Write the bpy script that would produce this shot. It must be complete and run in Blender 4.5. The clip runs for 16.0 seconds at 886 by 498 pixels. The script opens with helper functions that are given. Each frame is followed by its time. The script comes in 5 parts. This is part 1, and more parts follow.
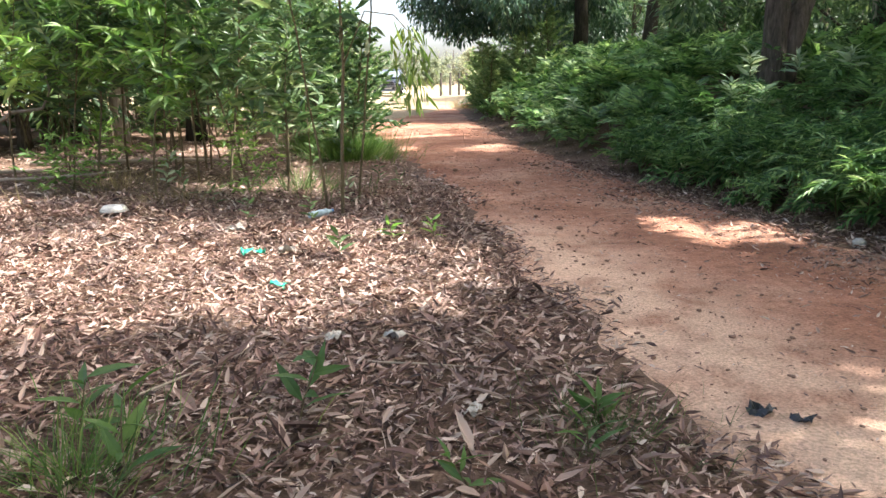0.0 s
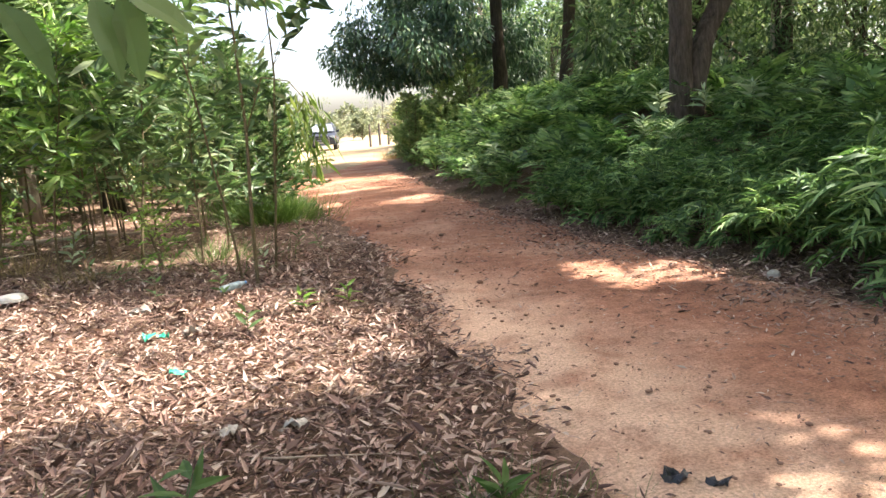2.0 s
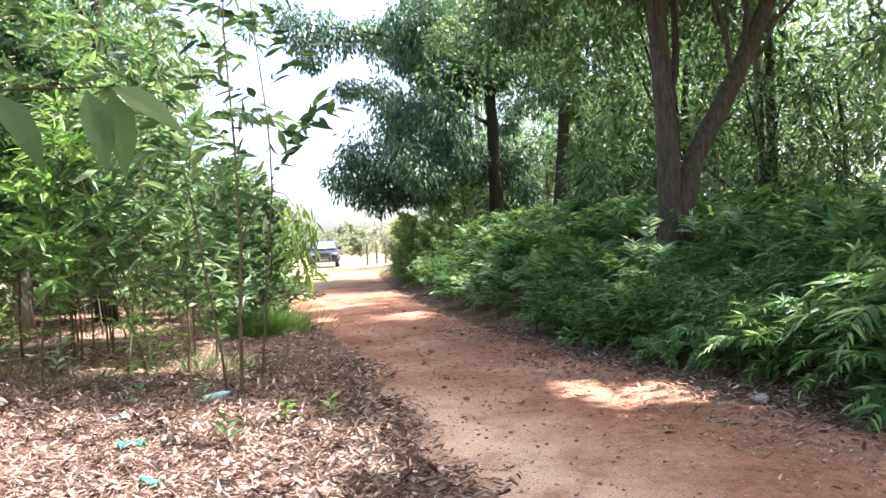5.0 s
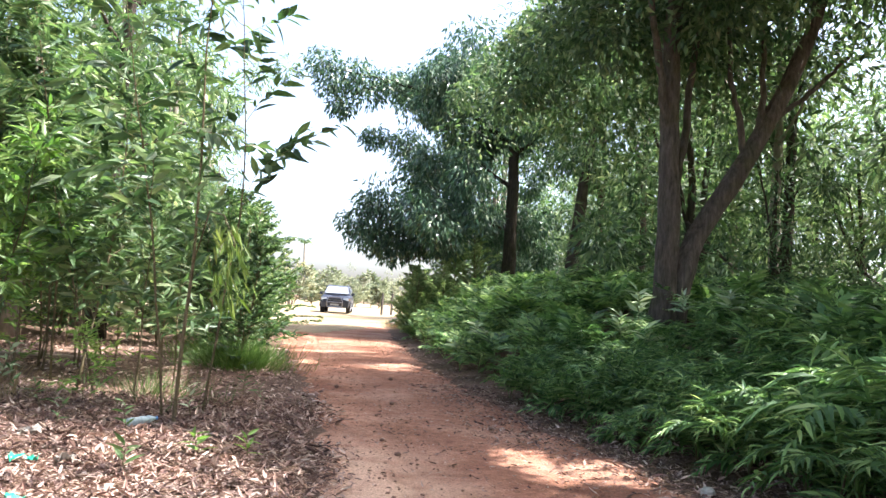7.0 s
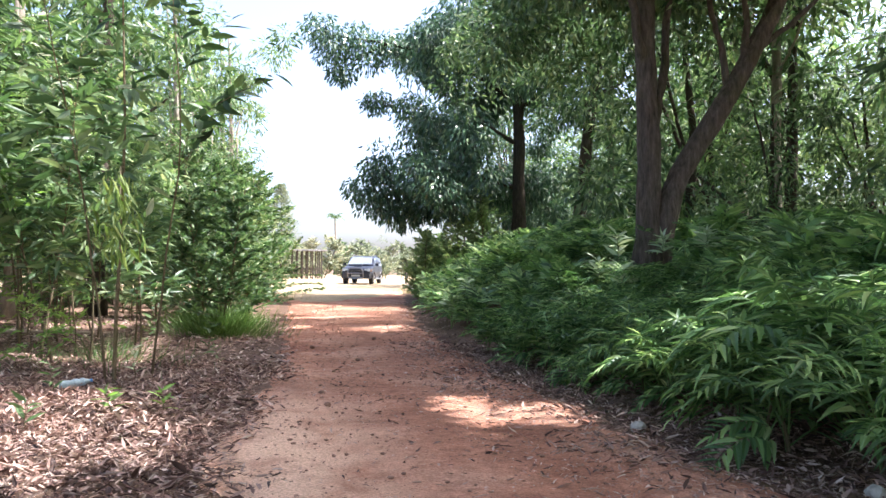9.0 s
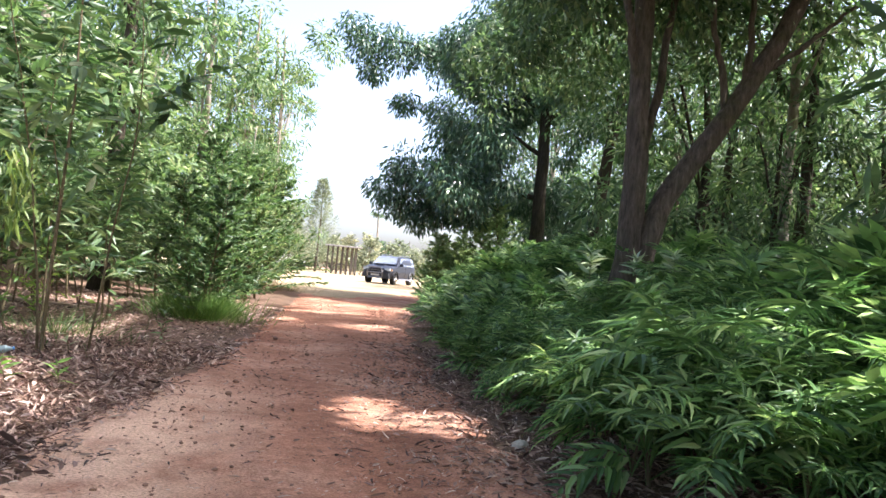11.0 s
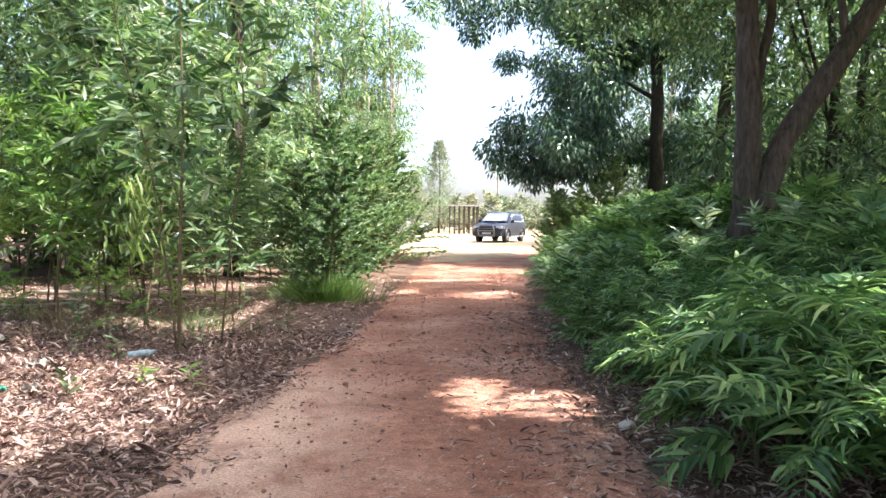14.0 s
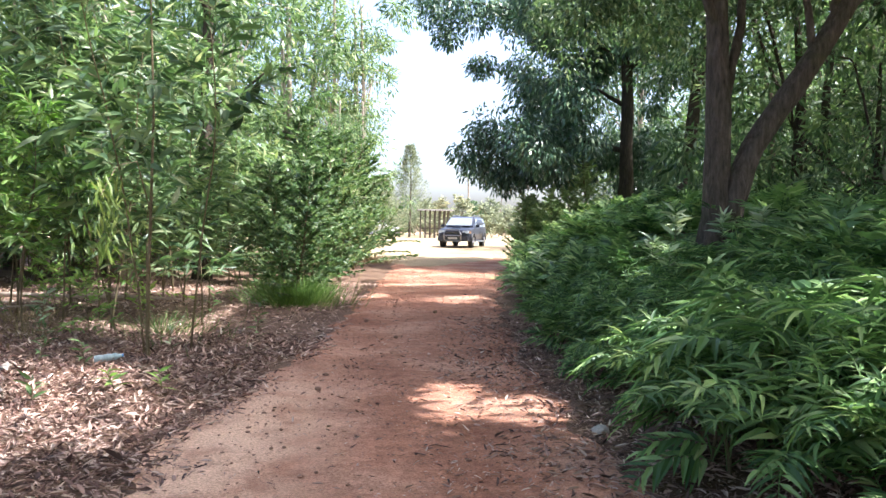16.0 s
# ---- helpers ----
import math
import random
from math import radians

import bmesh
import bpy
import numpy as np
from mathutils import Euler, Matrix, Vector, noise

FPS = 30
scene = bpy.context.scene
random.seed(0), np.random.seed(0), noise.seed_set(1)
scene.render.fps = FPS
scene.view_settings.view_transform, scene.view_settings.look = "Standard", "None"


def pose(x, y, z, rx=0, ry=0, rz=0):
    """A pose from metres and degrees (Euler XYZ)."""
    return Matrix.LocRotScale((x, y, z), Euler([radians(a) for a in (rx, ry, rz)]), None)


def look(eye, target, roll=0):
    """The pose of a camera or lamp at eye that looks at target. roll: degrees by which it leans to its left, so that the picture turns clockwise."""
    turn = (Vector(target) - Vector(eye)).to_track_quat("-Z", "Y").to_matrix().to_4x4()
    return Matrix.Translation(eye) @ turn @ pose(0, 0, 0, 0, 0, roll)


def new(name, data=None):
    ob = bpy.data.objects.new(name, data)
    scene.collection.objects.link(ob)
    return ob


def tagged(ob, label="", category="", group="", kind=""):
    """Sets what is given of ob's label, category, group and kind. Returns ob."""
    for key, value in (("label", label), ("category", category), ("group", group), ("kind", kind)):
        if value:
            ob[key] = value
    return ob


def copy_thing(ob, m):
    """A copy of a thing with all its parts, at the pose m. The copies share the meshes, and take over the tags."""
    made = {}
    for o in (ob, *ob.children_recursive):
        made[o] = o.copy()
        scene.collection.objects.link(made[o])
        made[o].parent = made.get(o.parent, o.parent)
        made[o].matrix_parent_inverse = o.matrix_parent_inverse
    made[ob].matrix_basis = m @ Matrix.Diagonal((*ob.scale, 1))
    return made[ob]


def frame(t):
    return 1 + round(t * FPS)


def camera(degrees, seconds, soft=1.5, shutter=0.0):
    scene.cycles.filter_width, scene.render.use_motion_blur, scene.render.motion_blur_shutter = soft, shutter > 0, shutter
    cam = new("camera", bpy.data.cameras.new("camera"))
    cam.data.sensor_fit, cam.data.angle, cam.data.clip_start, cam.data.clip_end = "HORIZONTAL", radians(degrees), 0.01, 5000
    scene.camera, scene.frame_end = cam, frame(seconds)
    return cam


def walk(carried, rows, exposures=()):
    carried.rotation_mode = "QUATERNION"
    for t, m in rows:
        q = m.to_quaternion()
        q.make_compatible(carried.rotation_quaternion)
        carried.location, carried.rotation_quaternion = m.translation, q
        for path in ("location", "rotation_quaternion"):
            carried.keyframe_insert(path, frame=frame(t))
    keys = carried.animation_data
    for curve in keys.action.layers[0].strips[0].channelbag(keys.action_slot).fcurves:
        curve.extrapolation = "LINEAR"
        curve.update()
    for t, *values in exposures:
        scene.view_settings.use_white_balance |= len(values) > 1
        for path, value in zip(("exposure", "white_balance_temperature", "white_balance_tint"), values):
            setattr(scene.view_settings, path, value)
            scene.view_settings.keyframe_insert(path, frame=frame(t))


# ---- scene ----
cam = camera(60.0, 16.0)
PATH = [
    (0, (-2.879, -0.664, 1.482), (-2.466, 1.244, 1.046), -0.7),
    (0.5, (-2.781, -0.571, 1.518), (-2.373, 1.336, 1.075), -0.5),
    (1, (-2.7, -0.519, 1.521), (-2.238, 1.387, 1.129), 0.1),
    (1.5, (-2.626, -0.508, 1.561), (-2.196, 1.405, 1.17), -4.8),
    (2, (-2.577, -0.513, 1.572), (-2.013, 1.377, 1.246), -4.5),
    (2.5, (-2.574, -0.523, 1.573), (-1.87, 1.329, 1.299), -3.0),
    (3, (-2.62, -0.465, 1.554), (-1.934, 1.397, 1.307), -2.9),
    (3.5, (-2.659, -0.564, 1.601), (-2.065, 1.335, 1.395), -3.1),
    (4, (-2.684, -0.58, 1.578), (-2.12, 1.336, 1.49), -3.4),
    (4.5, (-2.646, -0.582, 1.572), (-2.05, 1.328, 1.548), -2.5),
    (5, (-2.532, -0.584, 1.513), (-1.931, 1.323, 1.498), -2.8),
    (5.2, (-2.454, -0.594, 1.499), (-1.847, 1.312, 1.499), -2.8),
    (7.3, (-1.605, -0.476, 1.36), (-1.086, 1.45, 1.503), 4.1),
    (7.5, (-1.498, -0.469, 1.322), (-1.002, 1.467, 1.406), 2.1),
    (8, (-1.401, -0.471, 1.319), (-0.945, 1.476, 1.373), -0.5),
    (8.5, (-1.022, -0.494, 1.277), (-0.641, 1.469, 1.331), 2.7),
    (9, (-0.708, -0.466, 1.209), (-0.273, 1.486, 1.265), 0.6),
    (9.2, (-0.58, -0.431, 1.198), (-0.099, 1.51, 1.256), 1.6),
    (11.3, (0.515, -0.605, 1.268), (0.802, 1.373, 1.331), 6.2),
    (11.5, (0.541, -0.567, 1.299), (0.833, 1.41, 1.233), 7.0),
    (12, (0.576, -0.593, 1.331), (0.703, 1.384, 1.062), 3.6),
    (12.5, (0.664, -0.614, 1.485), (0.627, 1.364, 1.191), 2.2),
    (13, (0.674, -0.631, 1.518), (0.625, 1.359, 1.328), 1.6),
    (13.5, (0.687, -0.649, 1.539), (0.652, 1.348, 1.431), 0.7),
    (14, (0.675, -0.682, 1.539), (0.67, 1.316, 1.465), 0.5),
    (14.5, (0.664, -0.658, 1.538), (0.687, 1.341, 1.471), 0.7),
    (15, (0.651, -0.656, 1.541), (0.709, 1.343, 1.491), 0.7),
    (15.5, (0.651, -0.651, 1.534), (0.743, 1.347, 1.482), 1.0),
    (16, (0.635, -0.662, 1.538), (0.708, 1.335, 1.476), 1.0),
]
# the camera brightens and warms its picture where it looks into the shade
EXPOSURES = [(0, 2.25, 6550, 8), (1.0, 2.38, 7250, 10), (2.0, 2.34, 7200, 10), (3.5, 2.54, 6800, 10), (5, 2.57, 6500, 10), (7.5, 2.29, 6350, 12), (9, 2.23, 6200, 14),
             (11.5, 2.19, 6500, 13), (12.5, 2.45, 6800, 12), (13.5, 2.40, 6500, 12), (14.5, 2.27, 6250, 12), (16, 2.23, 6200, 12)]
walk(cam, [(t, look(eye, target, roll)) for t, eye, target, roll in PATH], EXPOSURES)

# ---- light ----
SUN_EL, SUN_AZ = 58.0, -12.0            # degrees above the horizon; from +x towards +y
TO_SUN = Vector((math.cos(radians(SUN_EL)) * math.cos(radians(SUN_AZ)), math.cos(radians(SUN_EL)) * math.sin(radians(SUN_AZ)), math.sin(radians(SUN_EL))))
world = bpy.data.worlds.new("sky")
scene.world = world
world.use_nodes = True
wt = world.node_tree
sky = wt.nodes.new("ShaderNodeTexSky")
sky.sky_type, sky.sun_disc = "NISHITA", False
sky.sun_elevation, sky.sun_rotation = radians(SUN_EL), radians(90 - SUN_AZ)
sky.air_density, sky.dust_density, sky.ozone_density = 0.65, 4.2, 0.0
wt.links.new(sky.outputs[0], wt.nodes["Background"].inputs[0])
wt.nodes["Background"].inputs[1].default_value = 0.15
sun = new("sun", bpy.data.lights.new("sun", "SUN"))
sun.data.energy, sun.data.angle, sun.data.color = 3.85, radians(0.6), (1.0, 0.98, 0.97)
sun.matrix_world = look((0, 0, 30), Vector((0, 0, 30)) - TO_SUN)

# ---- helpers of the scene ----


def fast_mesh(name, verts, tris=None, quads=None, smooth=False):
    me = bpy.data.meshes.new(name)
    verts = np.asarray(verts, np.float32).reshape(-1, 3)
    tris = np.zeros((0, 3), np.int32) if tris is None or len(tris) == 0 else np.asarray(tris, np.int32)
    quads = np.zeros((0, 4), np.int32) if quads is None or len(quads) == 0 else np.asarray(quads, np.int32)
    me.vertices.add(len(verts))
    me.vertices.foreach_set("co", verts.ravel())
    loops = np.concatenate([tris.ravel(), quads.ravel()])
    me.loops.add(len(loops))
    me.loops.foreach_set("vertex_index", loops)
    starts = np.concatenate([np.arange(len(tris)) * 3, len(tris) * 3 + np.arange(len(quads)) * 4]).astype(np.int32)
    me.polygons.add(len(starts))
    me.polygons.foreach_set("loop_start", starts)
    me.update(calc_edges=True)
    me.polygons.foreach_set("use_smooth", np.full(len(starts), smooth))
    me.validate()
    return me


class Geo:
    """Collects pieces of one mesh."""

    def __init__(self):
        self.v, self.t, self.q, self.n = [], [], [], 0

    def add(self, v, t=None, q=None):
        v = np.asarray(v, float).reshape(-1, 3)
        if t is not None and len(t):
            self.t.append(np.asarray(t) + self.n)
        if q is not None and len(q):
            self.q.append(np.asarray(q) + self.n)
        self.v.append(v)
        self.n += len(v)
        return self

    def tube(self, points, radii, sides=7, cap=True):
        p = np.asarray(points, float)
        d = np.gradient(p, axis=0)
        d /= np.linalg.norm(d, axis=1)[:, None] + 1e-9
        ref = np.array([0.31, 0.95, 0.05])
        a = np.cross(d, ref)
        a /= np.linalg.norm(a, axis=1)[:, None] + 1e-9
        b = np.cross(d, a)
        ang = np.arange(sides) * 2 * np.pi / sides
        r = np.asarray(radii, float)[:, None, None]
        ring = p[:, None, :] + r * (np.cos(ang)[None, :, None] * a[:, None, :] + np.sin(ang)[None, :, None] * b[:, None, :])
        n = len(p)
        q = []
        for i in range(n - 1):
            for j in range(sides):
                k = (j + 1) % sides
                q.append((i * sides + j, i * sides + k, (i + 1) * sides + k, (i + 1) * sides + j))
        v = ring.reshape(-1, 3)
        t = []
        if cap:
            v = np.vstack([v, p[-1:], p[:1]])
            t = [((n - 1) * sides + j, (n - 1) * sides + (j + 1) % sides, n * sides) for j in range(sides)]
            t += [((j + 1) % sides, j, n * sides + 1) for j in range(sides)]
        return self.add(v, t, q)

    def box(self, x0, y0, z0, x1, y1, z1, taper=0.0):
        v = [(x0, y0, z0), (x1, y0, z0), (x1, y1, z0), (x0, y1, z0), (x0 + taper, y0 + taper, z1), (x1 - taper, y0 + taper, z1), (x1 - taper, y1 - taper, z1), (x0 + taper, y1 - taper, z1)]
        return self.add(v, None, [(3, 2, 1, 0), (4, 5, 6, 7), (0, 1, 5, 4), (1, 2, 6, 5), (2, 3, 7, 6), (3, 0, 4, 7)])

    def copies(self, template, frames, places, sizes):
        """Many turned copies of a template (v, t, q): frames n x 3 x 3 (rows: side, length, normal)."""
        tv, tt, tq = template
        n, k = len(places), len(tv)
        v = np.einsum("kc,ncd->nkd", tv, frames) * np.asarray(sizes)[:, None, None] + np.asarray(places)[:, None, :]
        base = (np.arange(n) * k)[:, None, None]
        t = (np.asarray(tt)[None] + base).reshape(-1, 3) if len(tt) else None
        q = (np.asarray(tq)[None] + base).reshape(-1, 4) if len(tq) else None
        return self.add(v.reshape(-1, 3), t, q)

    def mesh(self, name, smooth=False):
        return fast_mesh(name, np.vstack(self.v), np.vstack(self.t) if self.t else None, np.vstack(self.q) if self.q else None, smooth)


def unit(v):
    v = np.asarray(v, float)
    return v / (np.linalg.norm(v, axis=-1, keepdims=True) + 1e-9)


def leaf_frames(along, r, up=0.6):
    """Frames for leaves that point along the given directions, their faces turned up more or less."""
    y = unit(along)
    ref = unit(np.stack([r.normal(0, 1, len(y)), r.normal(0, 1, len(y)), r.normal(up * 2, 1, len(y))], 1))
    x = unit(np.cross(y, ref))
    z = np.cross(x, y)
    return np.stack([x, y, z], 1)


def blade(width, sag=0.12, fold=0.06, steps=(0.0, 0.28, 0.62, 1.0), fat=(0.0, 0.95, 0.8, 0.0)):
    """A lance-shaped leaf of length 1 along y, folded along its middle and bent."""
    v, q, t = [], [], []
    s = steps
    v.append((0, 0, 0))
    for i in (1, 2):
        z = -sag * s[i] ** 2
        w = width * 0.5 * fat[i]
        v += [(-w, s[i], z + fold * width * 2), (0, s[i], z), (w, s[i], z + fold * width * 2)]
    v.append((0, 1.0, -sag))
    t = [(0, 2, 1), (0, 3, 2), (4, 5, 7), (5, 6, 7)]
    q = [(1, 2, 5, 4), (2, 3, 6, 5)]
    return np.array(v), np.array(t), np.array(q)


def lite_blade(width, sag=0.1):
    v = np.array([(0, 0, 0), (-width / 2, 0.45, -sag * 0.2 + 0.03), (width / 2, 0.45, -sag * 0.2 + 0.03), (0, 1, -sag)])
    return v, np.array([(0, 2, 1), (1, 2, 3)]), np.zeros((0, 4), int)


def part(name, me, material, parent, label="", m=None):
    if isinstance(me, Geo):
        me = me.mesh(name)
    ob = new(name, me)
    if material and not me.materials:
        me.materials.append(material)
    ob.parent = parent
    if m is not None:
        ob.matrix_basis = m
    if label:
        tagged(ob, label)
    return ob


def thing(name, label, category, m=None, group="", kind="", me=None, material=None):
    ob = new(name, me)
    if material and me and not me.materials:
        me.materials.append(material)
    if m is not None:
        ob.matrix_basis = m
    return tagged(ob, label, category, group, kind)


def smooth(a, b, x):
    t = np.clip((np.asarray(x, float) - a) / (b - a), 0, 1)
    return t * t * (3 - 2 * t)


# ---- plan ----
ROAD_Y = [-8, 1.5, 3.5, 5, 6.5, 8, 11, 15, 20, 25, 30, 36, 44, 60]
ROAD_L = [-1.4, -1.24, -1.15, -1.1, -0.94, -0.72, -0.58, -0.5, -0.35, -0.2, -0.3, -0.5, -0.2, 1.0]
ROAD_R = [2.2, 2.15, 2.1, 2.0, 1.95, 1.95, 2.1, 2.4, 3.1, 3.75, 4.6, 5.6, 6.2, 7.4]
FERN_X = [2.7, 2.6, 2.45, 2.42, 2.45, 2.45, 2.45, 2.55, 3.15, 3.9, 4.9, 6.2, 7.5, 9.0]


def road_left(y):
    return np.interp(y, ROAD_Y, ROAD_L)


def road_right(y):
    return np.interp(y, ROAD_Y, ROAD_R)


def fern_edge(y):
    return np.interp(y, ROAD_Y, FERN_X)


def rough(x, y, scale, seed=0.0):
    """A cheap smooth field between about -1 and 1."""
    x, y = np.asarray(x, float) * scale, np.asarray(y, float) * scale
    return (np.sin(x * 1.7 + y * 0.9 + seed) + np.sin(x * -0.8 + y * 2.1 + seed * 2.3) + np.sin(x * 2.9 - y * 1.3 + seed * 0.7) * 0.5 + np.sin(x * 0.6 + y * 3.7 + seed * 1.9) * 0.4) / 2.9


def ground_z(x, y):
    x, y = np.asarray(x, float), np.asarray(y, float)
    z = 0.28 * smooth(18, 45, y)
    bank = np.interp(y, [-5, 3, 8, 15, 24, 34, 40], [0.5, 0.57, 1.02, 1.46, 1.58, 0.8, 0.0])
    z = z + bank * smooth(-0.15, 3.4, x - fern_edge(y)) * (1 - smooth(14, 40, x) * 0.5)
    off = np.maximum(road_left(y) - x, 0)
    z = z + 0.05 * smooth(0, 0.7, off) * (1 - smooth(26, 34, y))
    calm = np.clip(np.maximum(off, x - road_right(y)), 0, 1)
    z = z + rough(x, y, 0.9) * 0.035 * calm + rough(x, y, 3.1, 2.0) * 0.012 * calm
    return z

# ---- materials ----
def nodes(name, rough_value=0.85, spec=0.2):
    mat = bpy.data.materials.new(name)
    mat.use_nodes = True
    nt = mat.node_tree
    p = nt.nodes["Principled BSDF"]
    p.inputs["Roughness"].default_value = rough_value
    p.inputs["Specular IOR Level"].default_value = spec
    return mat, nt, p


def ramp(nt, source, stops):
    r = nt.nodes.new("ShaderNodeValToRGB")
    while len(r.color_ramp.elements) < len(stops):
        r.color_ramp.elements.new(0.5)
    for e, (at, c) in zip(r.color_ramp.elements, stops):
        e.position, e.color = at, (*c, 1)
    nt.links.new(source, r.inputs[0])
    return r.outputs[0]


def noise_of(nt, scale, detail=4, rough_value=0.6, generated=False):
    n = nt.nodes.new("ShaderNodeTexNoise")
    n.inputs["Scale"].default_value, n.inputs["Detail"].default_value, n.inputs["Roughness"].default_value = scale, detail, rough_value
    if generated:
        c = nt.nodes.new("ShaderNodeTexCoord")
        nt.links.new(c.outputs["Object"], n.inputs["Vector"])
    else:
        g = nt.nodes.new("ShaderNodeNewGeometry")
        nt.links.new(g.outputs["Position"], n.inputs["Vector"])
    return n.outputs["Fac"]


def mix(nt, fac, a, b, kind="MIX"):
    m = nt.nodes.new("ShaderNodeMix")
    m.data_type, m.blend_type = "RGBA", kind
    for k, s in ((0, fac), (6, a), (7, b)):
        if isinstance(s, (int, float)):
            m.inputs[k].default_value = s
        elif isinstance(s, tuple):
            m.inputs[k].default_value = (*s, 1)
        else:
            nt.links.new(s, m.inputs[k])
    return m.outputs[2]


def bump(nt, p, height, strength, distance):
    b = nt.nodes.new("ShaderNodeBump")
    b.inputs["Strength"].default_value, b.inputs["Distance"].default_value = strength, distance
    nt.links.new(height, b.inputs["Height"])
    nt.links.new(b.outputs[0], p.inputs["Normal"])


def leafy(name, stops, glow=0.45, gloss=0.38, spec=0.4, warm=(1.1, 1.2, 0.82)):
    """Leaves: colour by leaf, light shining through."""
    mat, nt, p = nodes(name, gloss, spec)
    g = nt.nodes.new("ShaderNodeNewGeometry")
    o = nt.nodes.new("ShaderNodeObjectInfo")
    col = ramp(nt, g.outputs["Random Per Island"], stops)
    tone = ramp(nt, o.outputs["Random"], [(0.0, (0.72, 0.78, 0.72)), (0.6, (1.0, 1.0, 1.0)), (1.0, (1.4, 1.28, 1.25))])
    col = mix(nt, 1.0, col, tone, "MULTIPLY")
    patch = ramp(nt, noise_of(nt, 1.1, 2), [(0.35, (0.8, 0.84, 0.82)), (0.65, (1.12, 1.1, 1.0))])
    col = mix(nt, 1.0, col, patch, "MULTIPLY")
    nt.links.new(col, p.inputs["Base Color"])
    tr = nt.nodes.new("ShaderNodeBsdfTranslucent")
    nt.links.new(mix(nt, 1.0, col, warm, "MULTIPLY"), tr.inputs["Color"])
    ms = nt.nodes.new("ShaderNodeMixShader")
    ms.inputs[0].default_value = glow
    nt.links.new(p.outputs[0], ms.inputs[1])
    nt.links.new(tr.outputs[0], ms.inputs[2])
    nt.links.new(ms.outputs[0], nt.nodes["Material Output"].inputs["Surface"])
    return mat


def plain(name, colour, rough_value=0.6, metal=0.0, spec=0.4, vary=0.2, scale=30.0):
    mat, nt, p = nodes(name, rough_value, spec)
    lo = tuple(c * (1 - vary) for c in colour)
    hi = tuple(min(1, c * (1 + vary)) for c in colour)
    nt.links.new(ramp(nt, noise_of(nt, scale, 3, generated=True), [(0.3, lo), (0.7, hi)]), p.inputs["Base Color"])
    p.inputs["Metallic"].default_value = metal
    return mat


def soil(name, stops, stops2, scale=(0.7, 9.0), grain=90.0, depth=0.02, sunlit_sand=None):
    mat, nt, p = nodes(name, 0.95, 0.1)
    a = ramp(nt, noise_of(nt, scale[0], 4, 0.55), stops)
    b = ramp(nt, noise_of(nt, scale[1], 6, 0.7), stops2)
    col = mix(nt, 1.0, a, b, "MULTIPLY")
    if sunlit_sand:
        # loose sand along the worn edge of the track, paled to include half-sun
        g = nt.nodes.new("ShaderNodeNewGeometry")
        xyz = nt.nodes.new("ShaderNodeSeparateXYZ")
        nt.links.new(g.outputs["Position"], xyz.inputs[0])
        spans = []
        for axis, a, b in ((0, 0.45, -0.6), (1, 9.0, 4.5)):
            mr_ = nt.nodes.new("ShaderNodeMapRange")
            mr_.interpolation_type = "SMOOTHSTEP"
            mr_.inputs["From Min"].default_value, mr_.inputs["From Max"].default_value = a, b
            nt.links.new(xyz.outputs[axis], mr_.inputs["Value"])
            spans.append(mr_.outputs[0])
        both = nt.nodes.new("ShaderNodeMath")
        both.operation = "MULTIPLY"
        nt.links.new(spans[0], both.inputs[0])
        nt.links.new(spans[1], both.inputs[1])
        cloud = ramp(nt, noise_of(nt, 2.1, 5, 0.6), [(0.3, (0.15, 0.15, 0.15)), (0.55, (1, 1, 1))])
        both2 = nt.nodes.new("ShaderNodeMath")
        both2.operation = "MULTIPLY"
        nt.links.new(both.outputs[0], both2.inputs[0])
        nt.links.new(cloud, both2.inputs[1])
        col = mix(nt, both2.outputs[0], col, sunlit_sand)
    fine = ramp(nt, noise_of(nt, grain, 3, 0.7), [(0.3, (0.58, 0.55, 0.53)), (0.62, (1.14, 1.14, 1.14))])
    nt.links.new(mix(nt, 1.0, col, fine, "MULTIPLY"), p.inputs["Base Color"])
    bump(nt, p, noise_of(nt, grain * 0.35, 6, 0.75), 0.9, depth)
    return mat


def bark(name, dark, light, scale=6.0):
    mat, nt, p = nodes(name, 0.92, 0.1)
    c = nt.nodes.new("ShaderNodeTexCoord")
    mp = nt.nodes.new("ShaderNodeMapping")
    mp.inputs["Scale"].default_value = (1, 1, 0.22)
    nt.links.new(c.outputs["Object"], mp.inputs[0])
    n = nt.nodes.new("ShaderNodeTexNoise")
    n.inputs["Scale"].default_value, n.inputs["Detail"].default_value, n.inputs["Roughness"].default_value = scale * 3, 6, 0.72
    nt.links.new(mp.outputs[0], n.inputs["Vector"])
    col = ramp(nt, n.outputs["Fac"], [(0.3, dark), (0.55, tuple((a + b) / 2 for a, b in zip(dark, light))), (0.75, light)])
    moss = ramp(nt, noise_of(nt, 2.2, 4), [(0.5, (1, 1, 1)), (0.75, (0.75, 0.85, 0.6))])
    nt.links.new(mix(nt, 1.0, col, moss, "MULTIPLY"), p.inputs["Base Color"])
    bump(nt, p, n.outputs["Fac"], 1.0, 0.03)
    return mat


